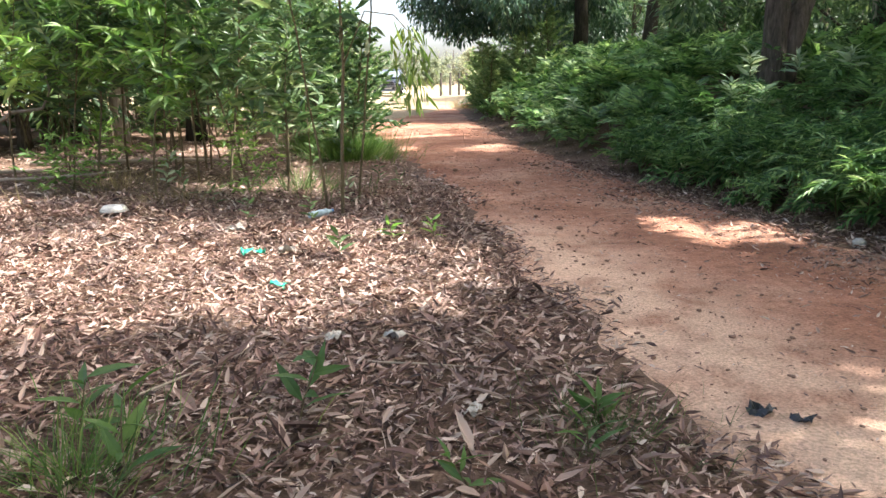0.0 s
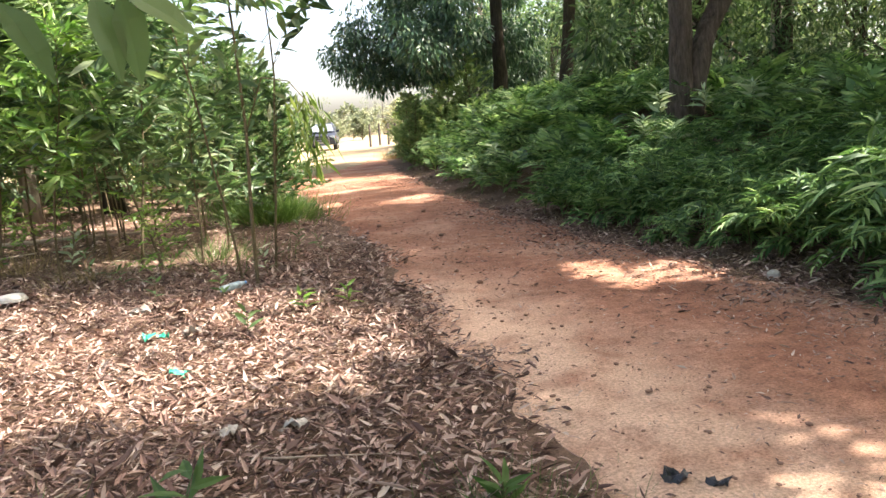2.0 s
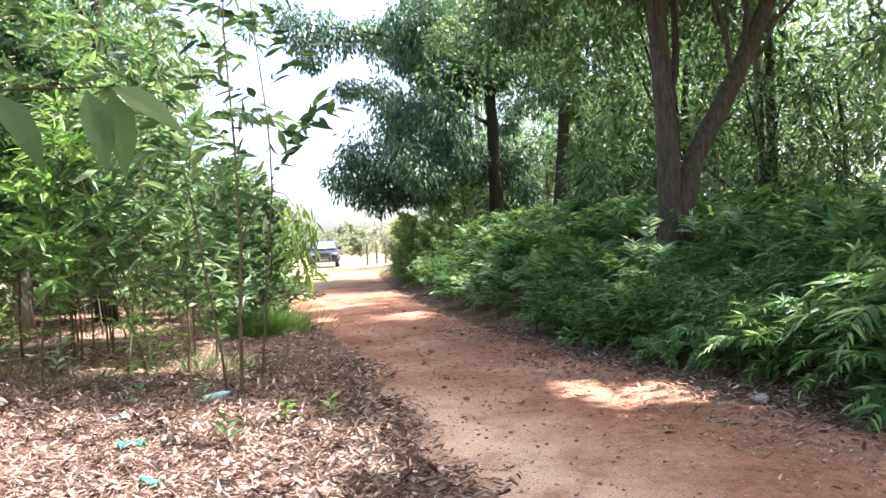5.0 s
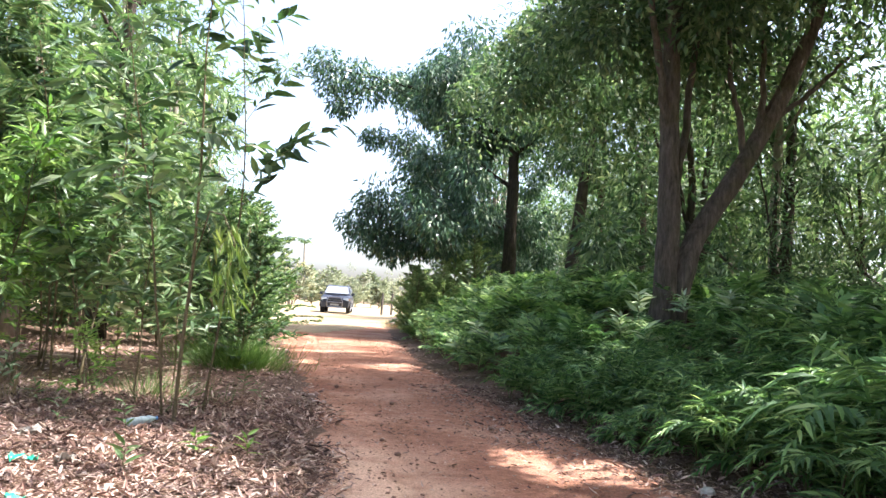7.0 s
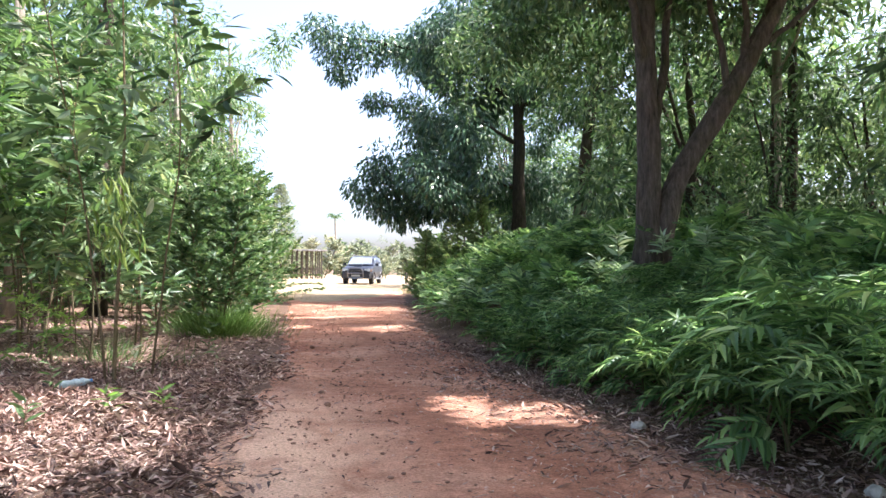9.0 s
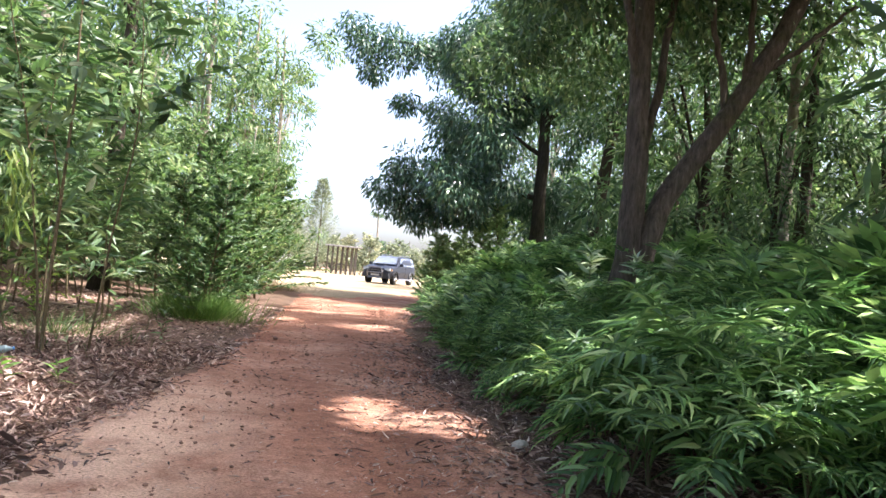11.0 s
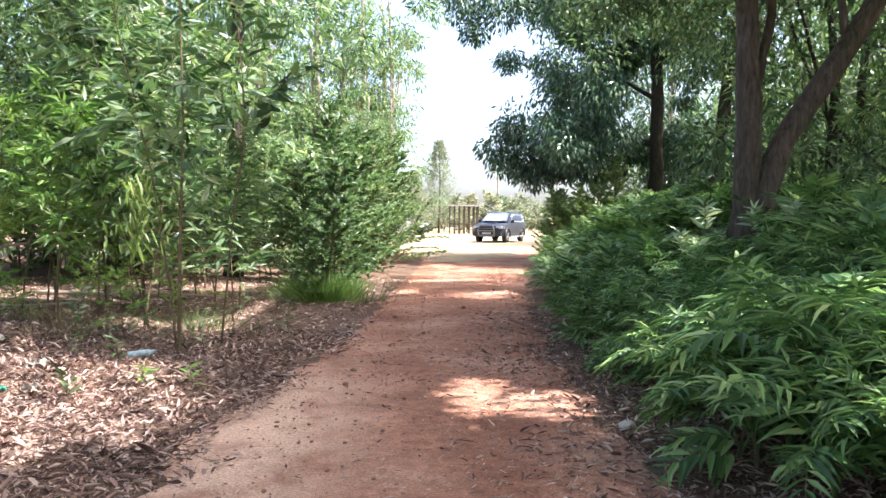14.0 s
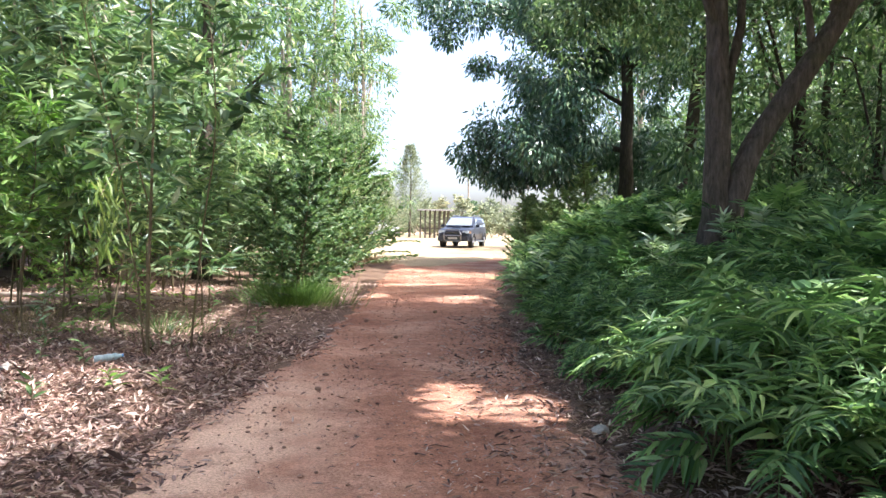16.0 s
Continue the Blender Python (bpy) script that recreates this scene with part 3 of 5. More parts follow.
# ---- saplings beside the track ----
LEAF_MID = blade(0.21, 0.28)
kinds = [sapling_meshes(60 + i, h, b, 0.265, bare, lp * 0.8, reach, LEAF_MID, 0.25, 0.017, ACACIA) for i, (h, b, bare, lp, reach) in enumerate(((4.8, 36, 0.27, 26, 0.3), (3.8, 30, 0.29, 26, 0.34), (5.6, 40, 0.27, 26, 0.27), (3.0, 24, 0.31, 26, 0.38), (2.1, 18, 0.34, 24, 0.42)))]
# lime copies for the front left, their sunlight painted into the leaves
kinds += [sapling_meshes(70 + i, h, b, 0.25, 0.32, 21, 0.36, LEAF_MID, 0.2, 0.016, LIME) for i, (h, b) in enumerate(((3.1, 26), (3.9, 32)))]
tall = [sapling_meshes(80 + i, h, 17, 0.29, 0.4, 11, 0.34, blade(0.32), 0.25, 0.015) for i, h in enumerate((5.4, 5.0))]
low = [sapling_meshes(90 + i, h, b, 0.13, 0.02, 46, 0.5, blade(0.34), 0.0, 0.03) for i, (h, b) in enumerate(((2.4, 46), (3.6, 60)))]
SAPLING = "slender young acacia with narrow bright green leaves"
r = np.random.default_rng(9)
spots = [(-2.75, 9.1, 4), (-3.5, 9.93, 1), (-3.2, 9.37, 3), (-4.34, 9.27, 5), (-4.33, 10.35, 6), (-5.6, 10.6, 6), (-6.6, 11.6, 5), (-3.95, 10.69, 2), (-3.5, 13.2, 0), (-3.9, 14.6, 2), (-6.2, 12.8, 2), (-5.4, 11.2, 1), (-3.9, 12.3, 2), (-2.7, 11.9, 4), (-2.4, 10.4, 4)]
for i in range(62):
    y = r.uniform(11.8, 26)
    x = -3.3 - r.random() ** 1.1 * np.interp(y, [10, 16, 26], [6.0, 8.0, 8])
    spots.append((x, y, int(r.integers(0, 5))))
for x, y, k in spots:
    plant("sapling", SAPLING, "young tree", kinds[k], pose(x, y, float(ground_z(x, y)), r.normal(0, 3), r.normal(0, 3), r.uniform(0, 360)) @ Matrix.Scale(r.uniform(0.85, 1.15), 4), "saplings beside the track")
for x, y, k, h in ((-1.5, 13.4, 0, 0.95), (-1.9, 14.5, 0, 1.1), (-1.5, 15.6, 0, 1.15), (-1.4, 17.2, 0, 1.25), (-2.2, 17.5, 1, 1.0), (-1.3, 19.0, 1, 0.98), (-2.0, 20.4, 1, 1.1), (-1.25, 21.4, 1, 1.15), (-1.3, 23.6, 1, 1.15), (-2.2, 24.5, 1, 1.2), (-1.4, 26.2, 1, 1.15), (-1.9, 28.4, 1, 1.25), (-1.6, 30.4, 1, 1.25), (-2.4, 32.0, 1, 1.3), (-3.4, 30.0, 1, 1.5), (-4.0, 27.0, 1, 1.6), (-4.6, 32.5, 1, 1.5)):
    plant("roadside_shrub", "dense bright green shrub with small leaves down to the ground", "shrub", low[k], pose(x, y, float(ground_z(x, y)), 0, 0, r.uniform(0, 360)) @ Matrix.Scale(h, 4), "shrubs beside the track")
for x, y, k, a in ((-2.33, 7.9, 1, 140), (-1.95, 8.3, 0, 250)):
    plant("tall_sapling", "tall thin sapling with bare lower stem and broad leaves", "young tree", tall[k], pose(x, y, float(ground_z(x, y)), 0, 0, a))

under = [sapling_meshes(95 + i, h, 16, 0.12, 0.1, 16, 0.5, blade(0.26), 0.1, 0.007, LIME) for i, h in enumerate((1.1, 0.75))]
for i in range(7):
    x, y = r.uniform(-6.2, -2.6), r.uniform(8.4, 13.5)
    plant("undergrowth", "small yellow-green seedling among the dry leaves", "seedling", under[i % 2], pose(x, y, float(ground_z(x, y)), r.normal(0, 6), r.normal(0, 6), r.uniform(0, 360)) @ Matrix.Scale(r.uniform(0.7, 1.3), 4), "seedlings under the saplings")

# ---- large trees on the bank ----
def gz(x, y):
    return float(ground_z(x, y))


fork = (5.15, 10.8, gz(5.15, 10.8) - 0.05)
cr = np.random.default_rng(3)
roof = [(cr.uniform(3.4, 9), cr.uniform(9, 19), cr.uniform(6.0, 9.2)) for _ in range(66)]
roof += [(cr.uniform(3.3, 6.0), cr.uniform(9.5, 20), cr.uniform(6.0, 8.2)) for _ in range(40)]
# out-of-view clumps, added to shade track, saplings and fern crest
high = [(cr.uniform(-2.5, 9.5), cr.uniform(-4, 12.5), cr.uniform(8.2, 10.5)) for _ in range(180)]
high += [(cr.uniform(3.5, 8), cr.uniform(2, 12.5), cr.uniform(7.6, 9.5)) for _ in range(60)]
high += [(cr.uniform(0, 3.5), cr.uniform(10.5, 16.5), cr.uniform(8.4, 9.9)) for _ in range(60)]
high += [(cr.uniform(8.5, 12.5), cr.uniform(4.5, 11), cr.uniform(7.4, 10)) for _ in range(26)]
limb_tree("forked_tree", "large forked tree with grey-brown bark on the fern bank", fork,
          ([fork, (5.17, 10.8, 2.6), (5.13, 10.8, 4.2), (5.1, 10.85, 5.6), (5.25, 10.9, 8.5)], 0.215, 0.13),
          [([(5.3, 10.75, 1.2), (5.42, 10.78, 2.2), (5.8, 10.8, 2.95), (6.35, 10.8, 3.75), (6.9, 10.85, 4.6), (7.9, 11, 6.2), (8.6, 11.2, 8.0)], 0.21, 0.12),
           ([(5.2, 10.85, 3.2), (5.5, 10.95, 4.4), (5.6, 11, 5.6), (6.1, 11.2, 8)], 0.09, 0.04),
           ([(5.1, 10.8, 4.4), (4.6, 10.5, 6), (3.6, 9.5, 8)], 0.08, 0.03),
           ([(6.6, 10.82, 4.15), (6.55, 10.9, 4.9), (6.3, 10.9, 5.7), (6.2, 10.9, 7.5)], 0.07, 0.03),
           ([(6.9, 10.85, 4.6), (7.0, 10.9, 5.4), (6.95, 10.9, 7.5)], 0.08, 0.03),
           ([(7.1, 10.9, 4.9), (7.9, 10.9, 5.5), (8.9, 11.0, 6.4)], 0.06, 0.03)],
          roof, cr.uniform(0.7, 1.3, len(roof)), 360, 0.2, BARK, WOODS, lite_blade(0.34), 0.35, 11, sun_gap)
# never in view: added only to carry the shading leaf roof
limb_tree("shade_tree", "unseen tall spreading tree added so its leaf roof shades the track", (8.2, 3.0, gz(8.2, 3.0) - 0.05),
          ([(8.2, 3.0, gz(8.2, 3.0) - 0.05), (8.1, 3.0, 4), (7.4, 3.2, 7.5), (6.4, 3.4, 9.5)], 0.28, 0.12),
          [([(7.6, 3.1, 6.5), (5.0, 1.5, 8.8), (2.0, 0.5, 9.6), (-1.0, 0.2, 9.8)], 0.12, 0.03), ([(7.7, 3.1, 6.0), (6.0, 6.0, 8.2), (3.0, 8.0, 9.2), (0.0, 9.0, 9.6)], 0.12, 0.03)],
          high, cr.uniform(0.8, 1.3, len(high)), 400, 0.3, BARK, WOODS, lite_blade(0.36), 0.2, 12, sun_gap)

def upright(name, label, x, y, lean, height, rad, bark_material, centres, radii, per, size, leaf_material, template=LITE, droop=0.6, seed=1, keep=None, more=()):
    z = gz(x, y) - 0.05
    top = (x + lean[0] * height, y + lean[1] * height, z + height)
    mid = (x + lean[0] * height * 0.4, y, z + height * 0.5)
    lim = []
    r = np.random.default_rng(seed + 500)
    for i in range(4):
        u = 0.45 + 0.13 * i
        s = np.array((x + lean[0] * height * u, y + lean[1] * height * u, z + height * u))
        d = np.array((math.cos(i * 2.2 + seed), math.sin(i * 2.2 + seed), 0.5))
        lim.append(([s, s + d * 0.7, s + d * 1.5 + np.array((0, 0, 0.2))], rad * 0.35, rad * 0.12))
    lim += list(more)
    return limb_tree(name, label, (x, y, z), ([(x, y, z), mid, top], rad, rad * 0.5), lim, centres, radii, per, size, bark_material, leaf_material, template, droop, seed, keep)


mr = np.random.default_rng(21)
mango = []
while len(mango) < 150:
    c = np.array((mr.uniform(2.2, 10.5), mr.uniform(23.5, 30.5), mr.uniform(2.2, 10.5)))
    left = np.interp(c[2], [2.2, 3.2, 4.5, 6, 7.5, 9.5], [4.7, 2.9, 2.9, 4.2, 4.4, 3.4])
    if c[0] > left + 0.3 and not (c[0] > 6.6 and c[1] < 27.2 and c[2] < 7) and not (3.7 < c[0] < 7.5 and c[2] < 3.2):
        mango.append(c)
mango += [np.array(p) for p in ((2.55, 27.6, 4.2), (2.9, 27.4, 4.9), (3.0, 27.5, 3.7), (3.4, 27.5, 5.4), (3.0, 27.6, 7.4), (3.4, 27.7, 9.6), (2.7, 27.8, 9.2), (2.1, 27.9, 9.8), (1.4, 28, 9.4), (0.9, 28, 10.1), (1.7, 28, 8.5), (3.9, 27.6, 3.3), (4.5, 27.2, 3.5), (3.7, 27.4, 4.2), (4.4, 27.8, 4.3), (5.1, 27.4, 3.6), (5.2, 27, 4.6))]
def thinned(p):
    """The thinner side of the crown, through which the shrubs below get light."""
    x = p[:, 0] - p[:, 2] * TO_SUN.x / TO_SUN.z
    return ~((x > 3.4) & (x < 5.6) & (p[:, 2] > 4.8) & (np.random.default_rng(7).random(len(p)) < 0.6))


upright("mango_tree", "dark broad-crowned tree with drooping leaves over the track", 7.9, 25.7, (-0.01, 0), 9.5, 0.27, BARK_DARK, mango, mr.uniform(0.6, 1.05, len(mango)), 420, 0.24, MANGO, lite_blade(0.3, 0.14), 0.95, 22, thinned,
        [([(7.7, 25.8, 7.4), (5.6, 26.6, 8.9), (3.4, 27.5, 9.6), (1.0, 28, 9.9)], 0.11, 0.02), ([(3.4, 27.5, 9.6), (2.4, 27.8, 9.1), (1.6, 28, 8.6)], 0.04, 0.015), ([(7.8, 25.7, 4.2), (5.4, 26.5, 4.9), (2.7, 27.5, 4.5)], 0.1, 0.02)])
cc = [(8.9 + mr.normal(0, 1.6), 21.5 + mr.normal(0, 1.6), mr.uniform(5.5, 10)) for _ in range(26)]
upright("leaning_tree", "leaning dark-trunked tree on the fern bank", 8.4, 21.8, (0.14, 0), 9, 0.22, BARK_DARK, cc, mr.uniform(0.7, 1.3, 26), 300, 0.22, WOODS, LITE, 0.5, 23)

for x, y, lean, rad, seed in ((9.83, 14.0, 0.0, 0.13, 61),):
    top = [(x + mr.normal(0, 1.0), y + mr.normal(0, 1.0), mr.uniform(6.8, 9.5)) for _ in range(10)]
    upright("pale_trunked_tree", "slim pale grey trunk behind the fern bank", x, y, (lean, 0), 9.0, rad, BARK_PALE, top, mr.uniform(0.5, 0.9, 10), 120, 0.2, WOODS, LITE, 0.4, seed)

# ---- woods behind ----
def wood_kind(seed, height, low, spread, bark_material, leaf_material, per=130):
    r = np.random.default_rng(seed)
    n = 26
    cen = np.stack([r.normal(0, spread, n), r.normal(0, spread, n), r.uniform(low, height, n)], 1)
    return (bark_material, leaf_material, height, cen, r.uniform(0.6, 1.2, n), per, seed)


def wood_tree(name, label, kind, x, y):
    bm_, lm, h, cen, rad, per, seed = kind
    z = gz(x, y) - 0.05
    r = np.random.default_rng(seed)
    return limb_tree(name, label, (x, y, z), ([(x, y, z), (x + 0.15, y, z + h * 0.5), (x - 0.1, y + 0.1, z + h)], 0.15, 0.05),
                     [([np.array((x, y, z + h * 0.4)), c * np.array((0.5, 0.5, 1)) + np.array((x, y, z)), c + np.array((x, y, z))], 0.05, 0.015) for c in cen[:5]],
                     cen + np.array((x, y, z)), rad, per, 0.33, bm_, lm, LITE, 0.35, seed)


right_kinds = [wood_kind(101, 9, 2.0, 1.6, BARK_DARK, WOODS_LIGHT), wood_kind(102, 11, 3.5, 1.5, BARK_PALE, WOODS_LIGHT), wood_kind(103, 6, 0.8, 1.4, BARK_DARK, WOODS), wood_kind(104, 10, 1.2, 1.8, BARK, WOODS)]
r = np.random.default_rng(31)
WOODLAND = "leafy woodland tree behind the bank"
rights = [wood_tree("woodland_tree", WOODLAND, k, x, y) for k, (x, y) in zip(right_kinds, ((10.5, 14.5), (12.0, 18.5), (9.2, 16.5), (11, 25)))]
for i in range(46):
    y = r.uniform(3, 50)
    x = np.interp(y, [3, 10, 20, 30, 40, 50], [8.5, 9.5, 11, 11, 12, 14]) + r.random() ** 1.3 * 14
    k = int(r.integers(4))
    copy_thing(rights[k], pose(x, y, gz(x, y) - 0.05, 0, 0, r.uniform(0, 360)) @ Matrix.Scale(r.uniform(0.8, 1.2), 4))
left_kinds = [wood_kind(111, 12, 2.5, 1.6, BARK_PALE, ACACIA), wood_kind(112, 9, 0.8, 1.8, BARK, ACACIA)]
lefts = [wood_tree("acacia_tree", "tall acacia with a pale trunk behind the saplings", k, x, y) for k, (x, y) in zip(left_kinds, ((-4.2, 28), (-8, 19)))]
for i in range(26):
    y = r.uniform(17, 31)
    x = np.interp(y, [12, 20, 30], [-8.0, -5.6, -4.6]) - r.random() ** 1.2 * 14
    copy_thing(lefts[int(r.integers(2))], pose(x, y, gz(x, y) - 0.05, 0, 0, r.uniform(0, 360)) @ Matrix.Scale(r.uniform(0.8, 1.15), 4))
thin = wood_tree("gum_tree", "tall pale-trunked tree with sparse hanging leaves", wood_kind(131, 12, 3.4, 0.95, BARK_PALE, ACACIA, 120), -5.6, 24.5)
for x, y, s in ((-5.0, 78, 2.0), (-7.5, 76, 2.1), (-10, 79, 2.0), (-6.2, 84, 2.1), (-13, 78, 1.9)):
    copy_thing(thin, pose(x, y, gz(x, y) - 0.05, 0, 0, r.uniform(0, 360)) @ Matrix.Scale(s, 4))
for x, y, s in ((-3.0, 52, 0.8), (-5.0, 55, 0.85), (-7.5, 53, 0.85)):
    copy_thing(lefts[0], pose(x, y, gz(x, y) - 0.05, 0, 0, r.uniform(0, 360)) @ Matrix.Scale(s, 4))
# low shrub again, with sunlight painted into its leaf colour
sunlit_low = sapling_meshes(98, 2.4, 46, 0.13, 0.02, 46, 0.5, blade(0.34), 0.0, 0.03, SHRUB)
for x, y, h in ((4.2, 24.4, 0.9), (4.5, 25.2, 0.95), (4.7, 27.0, 1.05), (5.0, 23.8, 0.9), (5.3, 28.8, 1.05), (5.9, 30.6, 1.0), (6.0, 26.2, 1.2), (6.6, 32.4, 0.9), (6.2, 24.4, 1.1)):
    plant("roadside_shrub", "light green leafy shrub at the foot of the dark tree", "shrub", sunlit_low, pose(x, y, gz(x, y), 0, 0, r.uniform(0, 360)) @ Matrix.Scale(h, 4), "shrubs beside the track")
for x, y, s in ((8.9, 12.8, 0.55), (10.6, 10.6, 0.5), (11.6, 13.4, 0.6)):
    copy_thing(rights[2], pose(x, y, gz(x, y) - 0.05, 0, 0, r.uniform(0, 360)) @ Matrix.Scale(s, 4))
upright("dark_trunked_tree", "dark-trunked tree among the saplings", -4.7, 18.8, (0.02, 0), 9.5, 0.2, BARK_DARK, [(-4.6 + mr.normal(0, 1.2), 18.8 + mr.normal(0, 1.2), mr.uniform(5, 9.5)) for _ in range(18)], mr.uniform(0.6, 1.1, 18), 110, 0.26, ACACIA, LITE, 0.4, 25)
dead = Geo().tube([(-7.6, 12.4, 0.0), (-7.2, 12.3, 0.7), (-6.7, 12.1, 1.05), (-6.25, 12.05, 1.1), (-6.12, 12.05, 1.35), (-6.18, 12.05, 1.75)], [0.04, 0.034, 0.028, 0.022, 0.016, 0.008], 8)
thing("dead_branch", "pale curved dead branch leaning under the saplings", "branch", me=dead.mesh("dead_branch", True), material=BARK_PALE)
for x, y, h in ((-3.3, 18.4, 0.9), (-4.3, 20, 1.0), (-5.5, 19.2, 0.9), (-6.8, 21, 1.05), (-8.2, 20, 1.0), (-3.5, 22.6, 1.0), (-5.0, 24, 1.1), (-7.0, 25, 1.1), (-9.6, 23, 1.1), (-11.2, 21.4, 1.1), (-10.0, 18.5, 1.0), (-12.5, 19.5, 1.1)):
    plant("undergrowth_shrub", "dense dark green shrub under the tall saplings", "shrub", low[0], pose(x, y, gz(x, y), 0, 0, r.uniform(0, 360)) @ Matrix.Scale(h, 4), "shrubs under the saplings")
# unseen trees, added behind the camera, close the place
for i in range(14):
    x, y = r.uniform(-16, 16), r.uniform(-16, -6)
    copy_thing(rights[int(r.integers(4))] if x > 0 else lefts[int(r.integers(2))], pose(x, y, gz(x, y) - 0.05, 0, 0, r.uniform(0, 360)))

# more unseen trees, added nearer to cut sky light on the foreground
for x, y, s in ((-8, -3, 1.0), (-5, -5, 1.0), (-10, 2, 1.0), (7.5, -2.5, 0.9), (5.5, -5, 1.0)):
    copy_thing(lefts[0] if x < 3 else rights[1], pose(x, y, gz(x, y) - 0.05, 0, 0, r.uniform(0, 360)) @ Matrix.Scale(s, 4))

# ---- fallen leaves ----
g = Geo()
r = np.random.default_rng(51)
DRYLEAF = [blade(0.19, 0.3, 0.16), blade(0.28, -0.3, 0.24), blade(0.12, 0.4, 0.1), blade(0.36, 0.3, 0.08, (0.0, 0.3, 0.68, 1.0), (0.0, 0.95, 0.85, 0.0)), blade(0.28, -0.42, 0.14, (0.0, 0.22, 0.55, 1.0), (0.0, 1.0, 0.75, 0.0)), blade(0.05, 0.1, 0.5)]


PLAINLEAF = [lite_blade(w, 0.3) for w in (0.2, 0.3, 0.14, 0.36, 0.26, 0.05)]


def litter(n, xs, ys, chance, size, kinds_of=None):
    x, y = r.uniform(*xs, n), r.uniform(*ys, n)
    ok = r.random(n) < chance(x, y)
    x, y = x[ok], y[ok]
    z = ground_z(x, y) + r.uniform(0.004, 0.04, len(x))
    on_road = (x > road_left(y)) & (x < road_right(y))
    z = np.where(on_road, ground_z(x, y) + 0.032, z)
    az = r.uniform(0, 2 * np.pi, len(x))
    lift = r.normal(0, 0.3, len(x)) * np.where(on_road, 0.3, 1)
    along = np.stack([np.cos(az), np.sin(az), lift], 1)
    for k in range(6):
        s = slice(k, None, 6)
        fr = leaf_frames(along[s], r, 1.7)
        g.copies((kinds_of or DRYLEAF)[k], fr, np.stack([x[s], y[s], z[s]], 1), size * (1.25 if k == 5 else 0.8 if k > 2 else 0.9) * (0.4 + 1.15 * r.random(len(x[s])) ** 1.9))


off_left = lambda x, y: smooth(-0.36, 0.12, road_left(y) - x + rough(x, y, 1.3, 4.0) * 0.3)
off_right = lambda x, y: smooth(-0.85, 0.25, x - road_right(y) + 0.2 + rough(x, y, 1.6, 6.0) * 0.3)
litter(14000, (-7.0, -0.2), (-5.0, -0.6), off_left, 0.1, PLAINLEAF)
litter(5000, (1.5, 4.5), (-5.0, -0.5), off_right, 0.1, PLAINLEAF)
litter(78000, (-7.0, -0.2), (-0.6, 6.0), off_left, 0.08)
litter(1100, (-4.6, -0.9), (0.7, 4.2), off_left, 0.135)
litter(30000, (-8, -0.4), (6.0, 9.5), off_left, 0.09)
litter(24000, (-9.5, -0.2), (9.5, 19), lambda x, y: off_left(x, y) * 0.8, 0.13, PLAINLEAF)
litter(14000, (0.9, 3.6), (-0.5, 12), off_right, 0.08)
litter(9000, (0.7, 3.4), (-0.5, 5.6), lambda x, y: smooth(0.7, 2.2, x - 0.12 * y), 0.088)
litter(2200, (1.6, 4.2), (12, 26), off_right, 0.13, PLAINLEAF)
litter(2600, (0.0, 2.4), (0.8, 9), lambda x, y: 0.2 + 0.8 * smooth(0.2, 1.5, x), 0.07)
litter(4200, (-1.2, 2.3), (0.5, 18), lambda x, y: 0.35 + 0.45 * rough(x, y, 1.0, 3.0), 0.055)
litter(26000, (-0.7, 2.5), (0.4, 12), lambda x, y: 0.22 + 0.75 * smooth(0.1, 1.6, x) * (0.6 + 0.4 * rough(x, y, 1.4, 2.0)), 0.04, PLAINLEAF)
thing("leaf_litter", "thick layer of dry brown and pinkish fallen leaves", "fallen leaves", kind="stuff", me=g.mesh("leaf_litter"), material=DRY)

# ---- the car ----
PAINT = plain("car_paint", (0.02, 0.024, 0.038), 0.36, 0.3, 0.5, 0.08, 3)
BLACK = plain("black_plastic", (0.02, 0.02, 0.022), 0.5)
# pale, half-metal colour stands in for bright sky mirrored in the glass
GLASS = plain("car_glass", (0.30, 0.33, 0.36), 0.08, 0.55, 0.8, 0.05)
TYRE = plain("tyre_rubber", (0.022, 0.021, 0.02), 0.85)
ALLOY = plain("alloy", (0.5, 0.5, 0.52), 0.3, 0.9)
CHROME = plain("steel_bar", (0.2, 0.2, 0.215), 0.3, 1.0, 0.5, 0.05)
LAMP = plain("lamp_glass", (0.35, 0.38, 0.4), 0.12, 0.0, 0.8, 0.05)
AMBER = plain("amber_glass", (0.3, 0.16, 0.08), 0.2)
PLATE = plain("plate", (0.35, 0.35, 0.34), 0.5)


def lofted(sections, n=None):
    """Skin over cross-sections of equal vertex count, closed round and capped."""
    g = Geo()
    k = len(sections[0])
    v = np.vstack(sections)
    q = [(i * k + j, i * k + (j + 1) % k, (i + 1) * k + (j + 1) % k, (i + 1) * k + j) for i in range(len(sections) - 1) for j in range(k)]
    v = np.vstack([v, sections[0].mean(0), sections[-1].mean(0)])
    t = [((j + 1) % k, j, len(sections) * k) for j in range(k)] + [((len(sections) - 1) * k + j, (len(sections) - 1) * k + (j + 1) % k, len(sections) * k + 1) for j in range(k)]
    return g.add(v, t, q)


